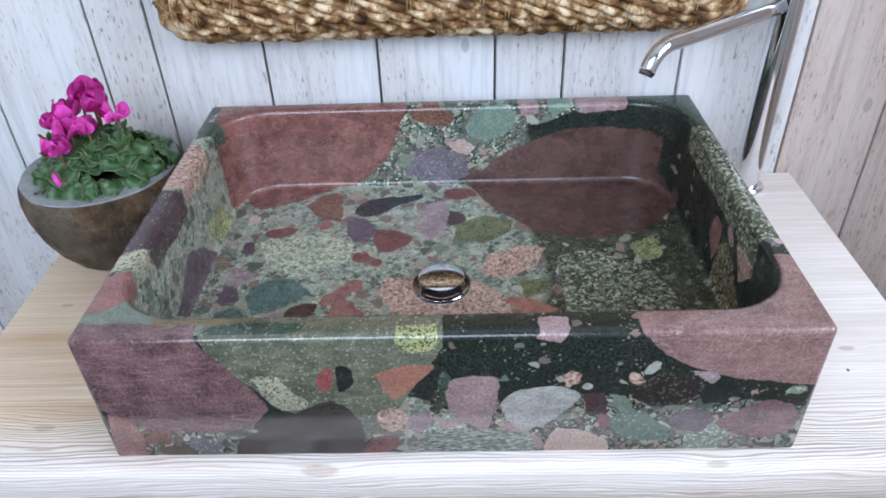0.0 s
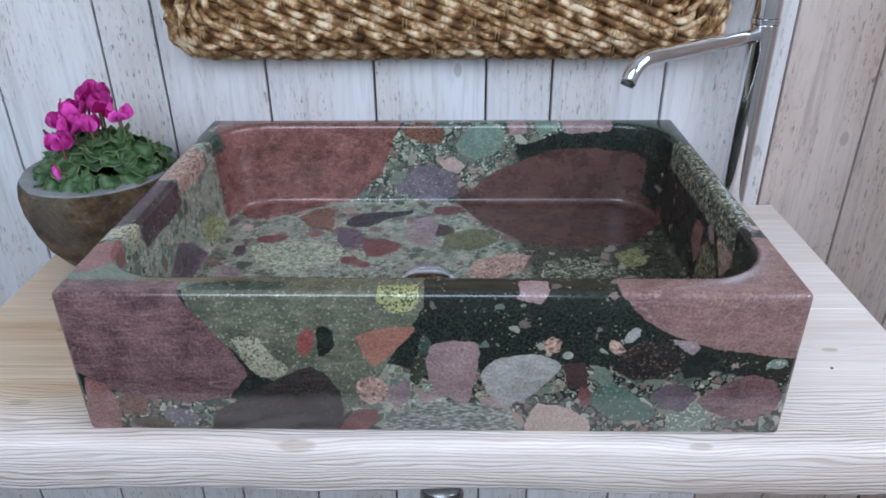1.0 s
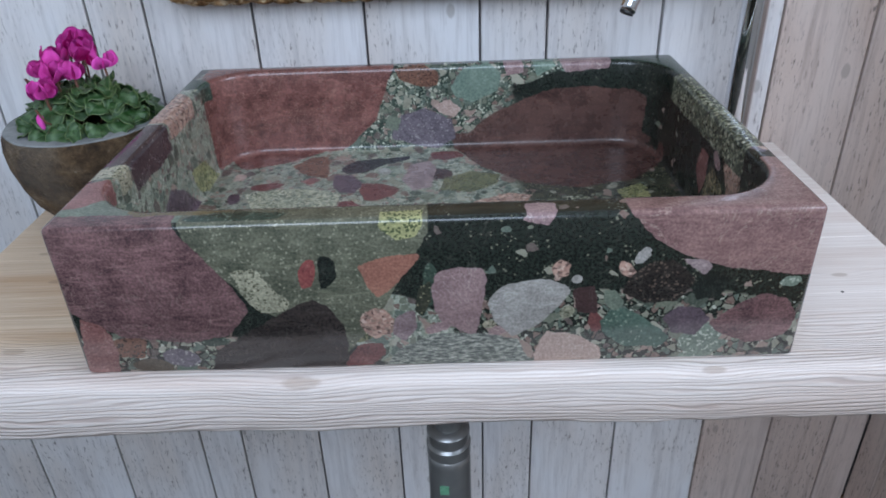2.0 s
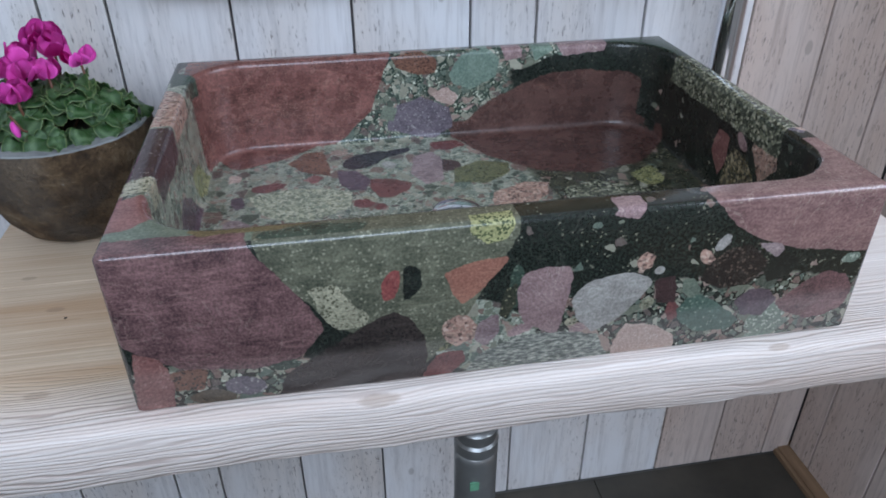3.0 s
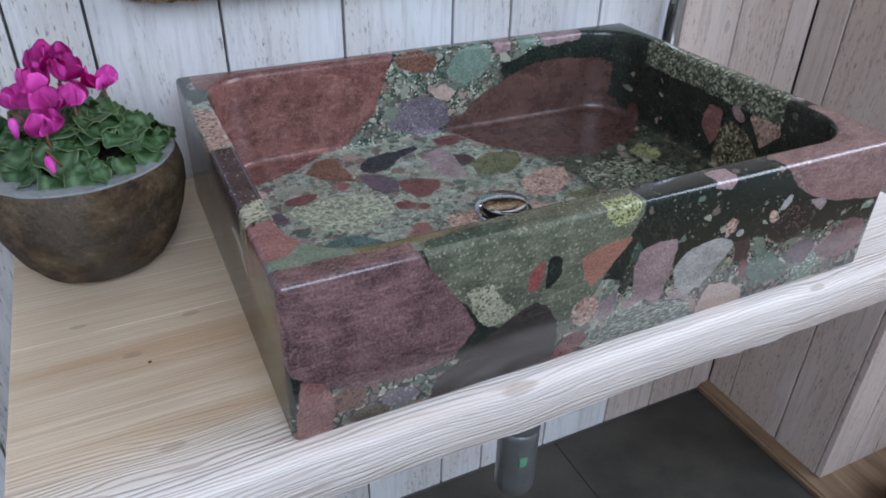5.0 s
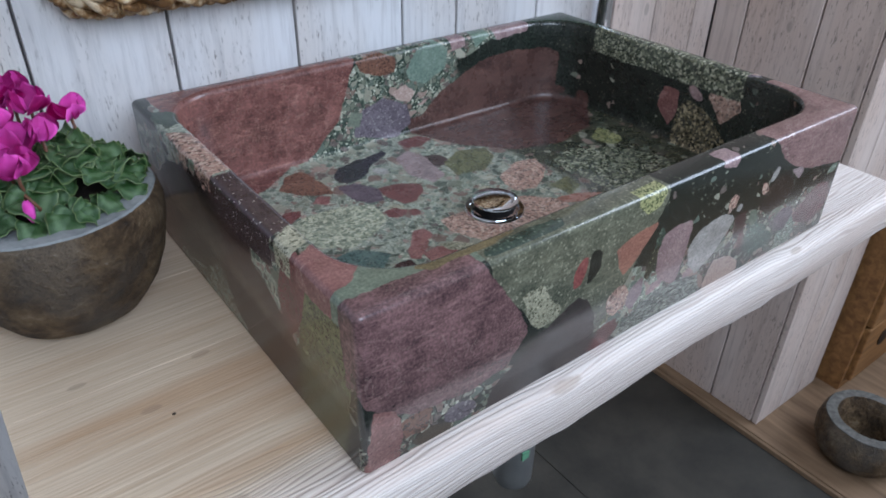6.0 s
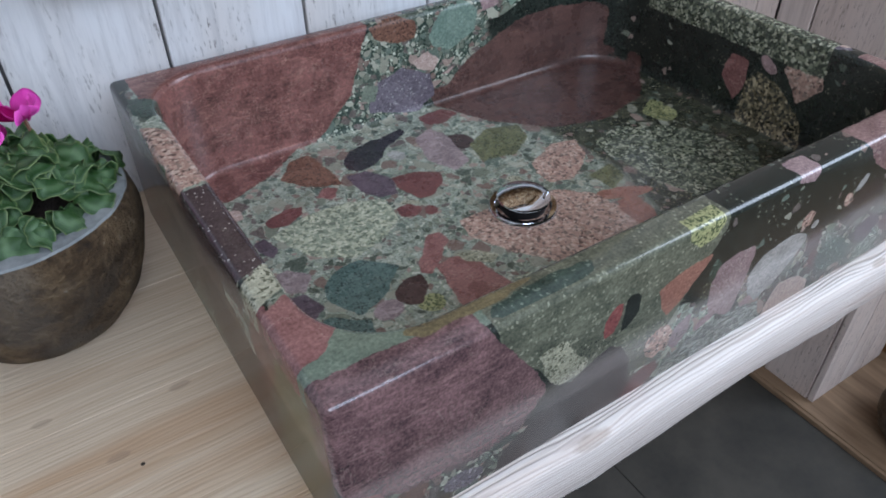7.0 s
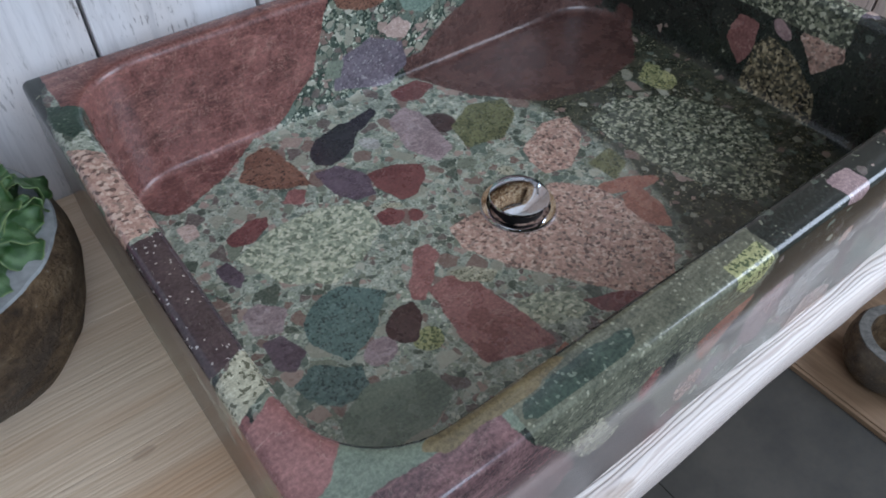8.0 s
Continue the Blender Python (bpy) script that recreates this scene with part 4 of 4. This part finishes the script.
def bowl():
    bm = bmesh.new()
    out = (-0.301, 0.301, -0.005, 0.430)
    inn = (-0.278, 0.281, 0.024, 0.409)
    rim, base, bed = 0.950, TOP, 0.840
    loops = []

    def add(bounds, inset, r, z):
        x0, x1, y0, y1 = bounds
        loops.append([(x, y, z) for x, y in rounded_ring(x0 + inset, x1 - inset, y0 + inset, y1 - inset, max(r - inset, 0.001))])

    add(out, 0.003, 0.006, base)
    add(out, 0.0, 0.006, base + 0.003)
    add(out, 0.0, 0.006, rim - 0.005)
    for a in (22, 45, 68, 90):
        s = 0.005 * (1 - math.cos(radians(a)))
        add(out, s, 0.006, rim - 0.005 + 0.005 * math.sin(radians(a)))
    for a in (0, 30, 60, 90):
        s = 0.006 * (1 - math.sin(radians(a)))
        add(inn, -s, 0.058, rim - 0.006 * (1 - math.cos(radians(a))))
    add(inn, 0.001, 0.058, 0.91)
    add(inn, 0.003, 0.058, bed + 0.016)
    for a in (20, 40, 60, 75, 90):
        add(inn, 0.003 + 0.008 * (1 - math.cos(radians(a))), 0.058, bed + 0.010 - 0.008 * math.sin(radians(a)))
    edge = loops[-1]
    for k in (0.3, 0.6, 0.85, 1.0):
        ring = []
        for x, y, z in edge:
            d = Vector((x - DRAIN[0], y - DRAIN[1])).normalized() * 0.024
            ring.append((x + (DRAIN[0] + d.x - x) * k, y + (DRAIN[1] + d.y - y) * k, bed + 0.002 - 0.006 * k))
        loops.append(ring)
    loops.append([(x, y, base + 0.004) for x, y, z in loops[-1]])
    verts = [[bm.verts.new(p) for p in loop] for loop in loops]
    n = len(verts[0])
    for k, (a, b) in enumerate(zip(verts, verts[1:])):
        for i in range(n):
            face = bm.faces.new((a[i], a[(i + 1) % n], b[(i + 1) % n], b[i]))
            outside_front = k < 6 and max(v.co.y for v in face.verts) < 0.007
            face.material_index = 0 if outside_front else 1 if k < 8 else 2 if k < 15 else 3
    bm.faces.new(verts[0][::-1])
    bm.faces.new(verts[-1])
    return bm


basin = thing("wash_basin", 0.0, 0.224, TOP, "polished rectangular conglomerate stone wash basin with many coloured pebbles", "sink")
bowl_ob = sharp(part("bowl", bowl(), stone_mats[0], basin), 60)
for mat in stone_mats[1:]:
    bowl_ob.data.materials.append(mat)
dx, dy = DRAIN
drain = part("drain_flange", lathe_bm([(0.022, 0.815), (0.0245, 0.830), (0.0252, 0.8375), (0.0268, 0.8392), (0.0312, 0.8392), (0.0328, 0.8372), (0.0330, 0.8340)], dx, dy), chrome_mat, basin, "polished chrome drain ring", True)
# the seal's black also fills the shaded gap under the plug
part("drain_seal", lathe_bm([(0.0244, 0.826), (0.0244, 0.834), (0.0215, 0.8345), (0.0215, 0.8448), (0.010, 0.8450)], dx, dy, close_top=True), seal_mat, drain, "black rubber seal filling the shaded gap under the plug")
part("drain_plug", lathe_bm([(0.006, 0.8451), (0.0225, 0.8451), (0.0248, 0.8458), (0.0253, 0.8472), (0.0246, 0.8486), (0.020, 0.8502), (0.011, 0.8513), (0.003, 0.8516)], dx, dy, close_top=True), chrome_mat, drain, "domed chrome push plug")

# ---- the drain pipe below ----
px, py = 0.004, 0.147
pipe = thing("bottle_trap", px, py, 0.445, "grey metal bottle trap with a ringed collar hanging under the washstand", "drain pipe")
part("tail_pipe", lathe_bm([(0.0165, 0.585), (0.0165, 0.747)], px, py, close_top=True), trap_mat, pipe)
part("collar", lathe_bm([(0.0245, 0.556), (0.0265, 0.558), (0.0265, 0.572), (0.0235, 0.575), (0.0235, 0.579), (0.0255, 0.582), (0.0255, 0.592), (0.021, 0.597), (0.0166, 0.598)], px, py, close_top=True), trap_mat, pipe)
part("trap_body", lathe_bm([(0.018, 0.445), (0.0235, 0.447), (0.0255, 0.453), (0.026, 0.462), (0.026, 0.545), (0.0245, 0.553), (0.022, 0.5555)], px, py, close_top=True), trap_mat, pipe)
part("wall_pipe", tube_bm([(px, py + 0.022, 0.53), (px, py + 0.15, 0.53), (px, WALL_Y + 0.004, 0.53)], 0.016, caps=True), trap_mat, pipe)
part("label", box_bm(px - 0.012, px - 0.001, py - 0.0271, py - 0.0247, 0.508, 0.521), mark_mat, pipe, "small green worn label")

# ---- the tap ----
tx, ty = 0.400, 0.437
tap = thing("tall_basin_tap", tx, ty, TOP, "tall polished chrome basin tap with a long swan spout", "tap")
part("base_ring", lathe_bm([(0.0245, TOP), (0.0245, TOP + 0.004), (0.0225, TOP + 0.0065), (0.0172, TOP + 0.007)], tx, ty, close_top=True), chrome_mat, tap)
part("column", lathe_bm([(0.0168, TOP + 0.0066), (0.0168, 1.068), (0.0160, 1.0685)], tx, ty, close_top=True), chrome_mat, tap)
part("collar", lathe_bm([(0.0158, 1.0686), (0.0178, 1.070), (0.0178, 1.075), (0.0158, 1.0765)], tx, ty, close_top=True), chrome_mat, tap)
part("cartridge_head", lathe_bm([(0.0166, 1.0766), (0.0168, 1.135), (0.0160, 1.140), (0.012, 1.142)], tx, ty, close_top=True), chrome_mat, tap)
way = Vector((0.210 - tx, 0.302 - ty, 0)).normalized()
reach = math.hypot(0.210 - tx, 0.302 - ty)
pts = [Vector((tx, ty, 1.056)) + way * d for d in (0.010, 0.05, 0.10, 0.15, reach - 0.030)]
bend_c = pts[-1] + Vector((0, 0, -0.032))
pts += [bend_c + way * 0.032 * math.sin(radians(a)) + Vector((0, 0, 0.032 * math.cos(radians(a)))) for a in (12, 24, 36, 48, 58, 66)]
pts.append(pts[-1] + (pts[-1] - pts[-2]).normalized() * 0.006)
spout = part("spout", tube_bm(pts, 0.0088, 20), chrome_mat, tap)
end = (pts[-1] - pts[-2]).normalized()
part("aerator", tube_bm([pts[-1] - end * 0.001, pts[-1] + end * 0.0025], 0.0076, 20), seal_mat, spout, "dark outlet")
lever_way = Vector((-0.97, -0.2, 0.05)).normalized()
part("lever", tube_bm([Vector((tx, ty, 1.101)) + lever_way * d for d in (0.012, 0.04, 0.075)], [0.0045, 0.0045, 0.004], 12), chrome_mat, tap)

for holder in (basin, pipe, tap):
    for piece in holder.children_recursive:
        if piece.name.split(".")[0] not in ("bowl", "spout"):
            sharp(piece, 38)

# ---- the planter ----


def planter(name, cx, cy, z0, profile, cavity, label, material, ax=1.0, seed=0.0, rim_mat=None):
    ob = thing(name, cx, cy, z0, label, "planter")

    def wob(a, z):
        return (1 + 0.028 * noise.noise((math.cos(a) * 1.3 + seed, math.sin(a) * 1.3, z * 9)) + 0.016 * noise.noise((math.cos(a) * 4, math.sin(a) * 4 + seed, z * 30)) + 0.008 * noise.noise((math.cos(a) * 11, math.sin(a) * 11 + seed, z * 90))) * (1 + (ax - 1) * math.cos(a) ** 2)

    part("body", lathe_bm([(r, z0 + z) for r, z in profile], cx, cy, 72, wob), material, ob)
    r, z = profile[-1]
    rim = [(r * 0.999, z0 + z), (r * 0.985, z0 + z + 0.0015), (cavity[0], z0 + z + 0.0015)]
    rim_ob = part("rim", lathe_bm(rim, cx, cy, 72, wob, close_bottom=False), rim_mat or sawn_mat, ob, "flat sawn grey stone rim")
    hollow = [(cavity[0], z0 + z + 0.0014), (cavity[0] - 0.003, z0 + z - 0.003), (cavity[0] - 0.006, z0 + z - cavity[1] * 0.7), (cavity[0] - 0.02, z0 + z - cavity[1])]
    part("hollow", lathe_bm(hollow, cx, cy, 72, wob, close_bottom=False, close_top=True), material, ob, "dark hollowed inside")
    sharp(rim_ob, 35)
    return ob


PX, PY = -0.410, 0.325
planter("stone_planter", PX, PY, TOP, [(0.038, 0.0), (0.052, 0.002), (0.064, 0.010), (0.078, 0.03), (0.0885, 0.055), (0.0945, 0.08), (0.0960, 0.098), (0.0935, 0.111), (0.0905, 0.1165)], (0.060, 0.03),
        "rounded brown river stone planter with a flat sawn rim", river_mat, 0.98)
planter("small_stone_planter", 0.845, -0.008, FLOOR_Z + 0.012, [(0.045, 0.0), (0.062, 0.003), (0.078, 0.018), (0.087, 0.045), (0.089, 0.07), (0.086, 0.09), (0.081, 0.102)], (0.060, 0.075),
        "small empty dark river stone planter standing on the pine platform", river_mat, 1.0, 4.0, dark_sawn_mat)

# ---- the cyclamen ----
plant = thing("cyclamen", PX, PY, TOP + 0.10, "pot cyclamen with magenta flowers and marbled green leaves", "plant")
part("soil", lathe_bm([(0.045, TOP + 0.0872), (0.0535, TOP + 0.0885), (0.053, TOP + 0.108), (0.03, TOP + 0.111)], PX, PY, 40, close_top=True), soil_mat, plant)


def leaf_mesh(seed):
    rnd_ = random.Random(seed)
    bm = bmesh.new()
    uv = bm.loops.layers.uv.new("UVMap")
    n, m = 30, 6
    rows, where = [], {}
    fold, cup = rnd_.uniform(0.0, 0.3), rnd_.uniform(-0.45, -0.05)
    for j in range(m + 1):
        s = j / m
        row = []
        for i in range(n + 1):
            a = math.pi * (2 * i / n - 1)
            r = (0.80 + 0.2 * math.cos(a)) * (1 - 0.52 * math.exp(-((abs(a) - math.pi) / 0.34) ** 2))
            r *= 1 + 0.05 * math.sin(a * 9 + seed) * s
            x, y = r * s * math.cos(a), r * s * math.sin(a) * 0.98
            z = fold * abs(y) * 0.5 + cup * (x * x + y * y) + 0.22 * math.sin(a * 3.5 + seed * 2.1) * s ** 2 + 0.13 * math.sin(a * 8 + seed) * s ** 3
            v = bm.verts.new((x, y, z))
            where[v] = (s, i / n)
            row.append(v)
        rows.append(row)
    for a, b in zip(rows, rows[1:]):
        for i in range(n):
            f = bm.faces.new((a[i], a[i + 1], b[i + 1], b[i]))
            for lp in f.loops:
                lp[uv].uv = where[lp.vert]
    bmesh.ops.remove_doubles(bm, verts=bm.verts, dist=0.0005)
    bmesh.ops.solidify(bm, geom=bm.faces[:], thickness=0.018)
    me = mesh_from(bm, "leaf")
    me.materials.append(leaf_mat)
    return me


def petal_mesh(seed):
    bm = bmesh.new()
    n, m = 8, 10
    rows = []
    for j in range(m + 1):
        s = j / m
        w = 0.10 + 0.42 * math.sin(math.pi * min(1.0, s * 0.80 + 0.06)) ** 0.8 * (1 - 0.25 * s ** 6)
        row = []
        for i in range(n + 1):
            u = 2 * i / n - 1
            x = u * w
            y = 0.18 * math.sin(s * 2.4 + 0.2) + 0.16 * (u * u) * w + 0.05 * math.sin(u * 5 + s * 4 + seed) * s
            row.append(bm.verts.new((x + 0.10 * s * s * math.sin(seed), y, s * (1 - 0.10 * u * u))))
        rows.append(row)
    for a, b in zip(rows, rows[1:]):
        for i in range(n):
            bm.faces.new((a[i], a[i + 1], b[i + 1], b[i]))
    bmesh.ops.solidify(bm, geom=bm.faces[:], thickness=0.02)
    me = mesh_from(bm, "petal")
    me.materials.append(petal_mat)
    return me


def place(name, me, m, parent):
    ob = new(name, me)
    ob.parent = parent
    ob.matrix_parent_inverse = stands(parent).inverted()
    ob.matrix_basis = m
    return ob


leaves = [leaf_mesh(k) for k in range(6)]
petals = [petal_mesh(k * 1.7) for k in range(5)]
rng = random.Random(11)
LEAF_Z = TOP + 0.118
for k in range(96):
    if k < 24:
        rad, lift, tilt = 0.066 + rng.uniform(-0.006, 0.010), rng.uniform(0.004, 0.014), rng.uniform(20, 42)
    elif k < 44:
        rad, lift, tilt = 0.046 + rng.uniform(-0.008, 0.008), rng.uniform(0.014, 0.030), rng.uniform(8, 30)
    else:
        rad, lift, tilt = rng.uniform(0.002, 0.030), rng.uniform(0.022, 0.040), rng.uniform(-5, 20)
    a = k * 2.39996 + rng.uniform(-0.2, 0.2)
    cx, cy = PX + 0.006 + rad * math.cos(a) * 0.98, PY - 0.004 + rad * math.sin(a) * 0.88
    size = rng.uniform(0.017, 0.025) * (1.0 if k < 44 else 1.15)
    m = pose(cx, cy, LEAF_Z + lift, 0, 0, math.degrees(a) + rng.uniform(-35, 35)) @ pose(0, 0, 0, rng.uniform(-22, 22), tilt, 0) @ Matrix.Scale(size, 4)
    place("leaf", leaves[k % 6], m, plant)

FLOWERS = ((-0.432, 0.322, 1.000, 0.030), (-0.408, 0.350, 1.016, 0.031), (-0.396, 0.336, 1.005, 0.029), (-0.364, 0.324, 0.994, 0.027), (-0.420, 0.300, 0.985, 0.028),
           (-0.452, 0.318, 0.982, 0.025), (-0.430, 0.282, 0.966, 0.027), (-0.398, 0.305, 0.984, 0.025), (-0.425, 0.352, 1.008, 0.028))
for fx, fy, fz, size in FLOWERS:
    fx, fz = -0.406 + (fx + 0.405) * 0.80, 0.998 + (fz - 0.992) * 0.72
    root = Vector((PX + (fx - PX) * 0.35, PY + (fy - PY) * 0.35, TOP + 0.108))
    head = Vector((fx, fy, fz - size * 0.55))
    mid = (root + head) / 2 + Vector(((fx - PX) * 0.25, (fy - PY) * 0.25, 0.004))
    stem = part("flower_stem", tube_bm([root, (root + mid) / 2 + Vector((0.001, 0, 0)), mid, (mid + head) / 2 + Vector(((fx - PX) * 0.08, 0, 0.002)), head + Vector((0, 0, 0.003)), head], 0.0014, 8), stem_mat, plant)
    spin = rng.uniform(0, 360)
    for k in range(5):
        m = pose(head.x, head.y, head.z, 0, 0, spin + 72 * k + rng.uniform(-14, 14)) @ pose(0, 0.002, 0, rng.uniform(-36, 4), rng.uniform(-14, 14), rng.uniform(-20, 20)) @ Matrix.Scale(size * rng.uniform(0.7, 0.88), 4)
        place("petal", petals[rng.randrange(5)], m, stem)
for bx, by, bz in ((-0.428, 0.262, 0.944), (-0.450, 0.298, 0.968)):
    stem = part("bud_stem", tube_bm([(PX - 0.01, PY - 0.02, TOP + 0.108), (bx * 0.6 + PX * 0.4, by - 0.004, bz), (bx, by - 0.003, bz + 0.014), (bx, by, bz + 0.008)], 0.0012, 8), stem_mat, plant)
    bud = part("bud", lathe_bm([(0.0008, bz - 0.012), (0.003, bz - 0.007), (0.0042, bz), (0.0036, bz + 0.005), (0.0015, bz + 0.008)], bx, by, 12, close_top=True), petal_mat, stem, "closed magenta bud")

# ---- the woven frame on the wall ----


def frame_loop(inset, bulge, twist_from, strands=2):
    """One twisted rope round the frame, as strands."""
    x0, x1, z0, z1, r = -0.348 + inset, 0.356 - inset, 1.026 + inset, 1.50 - inset, max(0.040 - inset * 0.25, 0.014)
    path = []
    for cx, cz, a0, a1 in ((x0 + r, z0 + r, 180, 270), (x1 - r, z0 + r, 270, 360), (x1 - r, z1 - r, 0, 90), (x0 + r, z1 - r, 90, 180)):
        arc = [Vector((cx + r * math.cos(radians(a0 + (a1 - a0) * k / 8)), bulge, cz + r * math.sin(radians(a0 + (a1 - a0) * k / 8)))) for k in range(9)]
        if path:
            last = path[-1]
            steps = max(2, int((arc[0] - last).length / 0.005))
            path += [last.lerp(arc[0], k / steps) for k in range(1, steps)]
        path += arc
    last, first = path[-1], path[0]
    steps = max(2, int((first - last).length / 0.005))
    path += [last.lerp(first, k / steps) for k in range(1, steps)]
    length, out = 0.0, [[] for _ in range(strands)]
    for i, p in enumerate(path):
        q = path[(i + 1) % len(path)]
        go = (q - p).normalized()
        n1 = Vector((0, -1, 0))
        n2 = go.cross(n1)
        wob = 0.0012 * noise.noise((p.x * 30, inset * 90, p.z * 30))
        for s in range(strands):
            a = 2 * math.pi * (length / 0.054 + s / strands + twist_from)
            out[s].append((p + n1 * (0.0054 * math.cos(a)) + n2 * (0.0046 * math.sin(a) + wob), 0.0050 + 0.0016 * noise.noise((length * 40, s * 5.0, inset * 200)), go))
        length += (q - p).length
    return out


def rope_line(k):
    """How far the rope numbered k lies inside the frame's edge, and its depth: the edge rolls round, then runs flat."""
    s, roll = 0.0128 * k + 0.004, 0.040
    turn = min(s / roll, math.pi / 2)
    return 0.004 + roll * (1 - math.cos(turn)) + max(0.0, s - roll * math.pi / 2), 0.466 - 0.046 * math.sin(turn)


def woven_frame():
    ob = thing("woven_wall_frame", 0.004, 0.45, 1.030, "brown woven rope frame with rounded corners hanging on the boarded wall", "mirror frame")
    for k in range(8):
        inset, y = rope_line(k)
        bm = bmesh.new()
        for strand in frame_loop(inset, y, k * 0.37 + noise.noise((k, 0, 0)) * 0.3):
            rings = []
            for p, r, go in strand:
                n1 = Vector((0, -1, 0))
                n2 = go.cross(n1)
                rings.append([bm.verts.new(p + r * (math.cos(j * math.pi / 4) * n1 + math.sin(j * math.pi / 4) * n2)) for j in range(8)])
            count = len(rings)
            for i in range(count):
                a, b = rings[i], rings[(i + 1) % count]
                for j in range(8):
                    bm.faces.new((a[j], a[(j + 1) % 8], b[(j + 1) % 8], b[j]))
        part("rope", bm, rope_mat, ob)
    # twine stitches that hold the ropes
    rnd_ = random.Random(5)
    for k in range(1, 8):
        inset, y = rope_line(k)
        for i in range(9):
            x = -0.29 + 0.072 * i + 0.036 * (k % 2) + rnd_.uniform(-0.008, 0.008)
            z, y_ = 1.026 + inset, y - 0.0108
            if rnd_.random() < 0.4:
                continue
            for dx_ in (0.0, 0.004):
                part("stitch", tube_bm([(x + dx_, y_ + 0.008, z - 0.0088), (x + dx_, y_, z - 0.003), (x + dx_ + 0.0006, y_, z + 0.003), (x + dx_ + 0.0006, y_ + 0.008, z + 0.0088)], 0.0006, 6), twine_mat, ob)
    part("backing", box_bm(-0.318, 0.326, 0.466, 0.4735, 1.073, 1.47, 0.002), rope_mat, ob, "plain brown woven backing", False)
    return ob


woven_frame()

# ---- beyond the projecting wall ----


def drawer_chest():
    ob = thing("drawer_chest", 1.20, 0.27, FLOOR_Z + 0.012, "small honey pine drawer chest with round finger holes", "drawer chest")
    x0, x1, y0, y1, z0 = 1.00, 1.40, 0.10, 0.44, FLOOR_Z + 0.012
    part("base_panel", box_bm(x0, x1, y0 + 0.012, y1, z0, z0 + 0.02), crate_mat, ob, smooth=False)
    part("side_panel", box_bm(x0, x0 + 0.014, y0 + 0.012, y1, z0 + 0.02, z0 + 0.48), crate_mat, ob, smooth=False)
    part("side_panel", box_bm(x1 - 0.014, x1, y0 + 0.012, y1, z0 + 0.02, z0 + 0.48), crate_mat, ob, smooth=False)
    part("top_panel", box_bm(x0 - 0.006, x1 + 0.006, y0, y1, z0 + 0.48, z0 + 0.50, 0.002), crate_mat, ob, smooth=False)
    part("back_panel", box_bm(x0 + 0.014, x1 - 0.014, y1 - 0.012, y1, z0 + 0.02, z0 + 0.48), crate_mat, ob, smooth=False)
    for r in range(3):
        for c in range(2):
            a, b = x0 + 0.017 + c * 0.184, x0 + 0.017 + c * 0.184 + 0.180
            za = z0 + 0.024 + r * 0.152
            d = part("drawer_front", box_bm(a, b, y0, y0 + 0.016, za, za + 0.147, 0.003), crate_mat, ob, smooth=False)
            # a dark disc stands for each hole, the shade inside as its colour
            m = pose((a + b) / 2, y0 - 0.0006, za + 0.09, 90, 0, 0)
            bm = bmesh.new()
            bmesh.ops.create_cone(bm, cap_ends=True, segments=24, radius1=0.022, radius2=0.022, depth=0.003, matrix=m)
            part("finger_hole", bm, hole_mat, d, "dark disc for a round finger hole, shade as colour", False)
    return ob


drawer_chest()

# ---- boards and tiles ----
planks(wall_back, (-1.8, -1.65, -1.50, -1.35, -1.20, -1.06, -0.91, -0.757, -0.604, -0.450, -0.375, -0.235, -0.090, 0.060, 0.148, 0.297, 0.455), 0, WALL_Y, FLOOR_Z, 3.0, board_mat)
# the boards from here rightwards and round the projecting wall carry painted shade
planks(wall_back, (0.455, 0.577, 0.690, SIDE_X), 0, WALL_Y, FLOOR_Z, 3.0, board_shade_mat)
planks(wall_side, (SIDE_END + 0.0125, 0.276, 0.410, WALL_Y - 0.001), 1, SIDE_X, FLOOR_Z + 0.012, 3.0, board_shade_mat)
planks(wall_side, (SIDE_X, 0.835, 0.91, 0.985), 0, SIDE_END, FLOOR_Z + 0.012, 3.0, board_shade_mat)
for i in range(7):
    for j in range(5):
        x1, y1 = 0.716 - 0.392 * i, WALL_Y - 0.004 - 0.801 * j
        if y1 > -1.7:
            part("tile", box_bm(max(x1 - 0.391, -1.795), x1, max(y1 - 0.80, -1.74), y1, FLOOR_Z - 0.012, FLOOR_Z + random.uniform(-0.0004, 0.0004), 0.001), slate_mat, slab, smooth=False)
part("edge_strip", box_bm(0.7165, 0.7245, -1.75, WALL_Y - 0.002, FLOOR_Z - 0.03, FLOOR_Z + 0.010, 0.0015), ledge_mat, slab, "pale wooden edging strip", False)
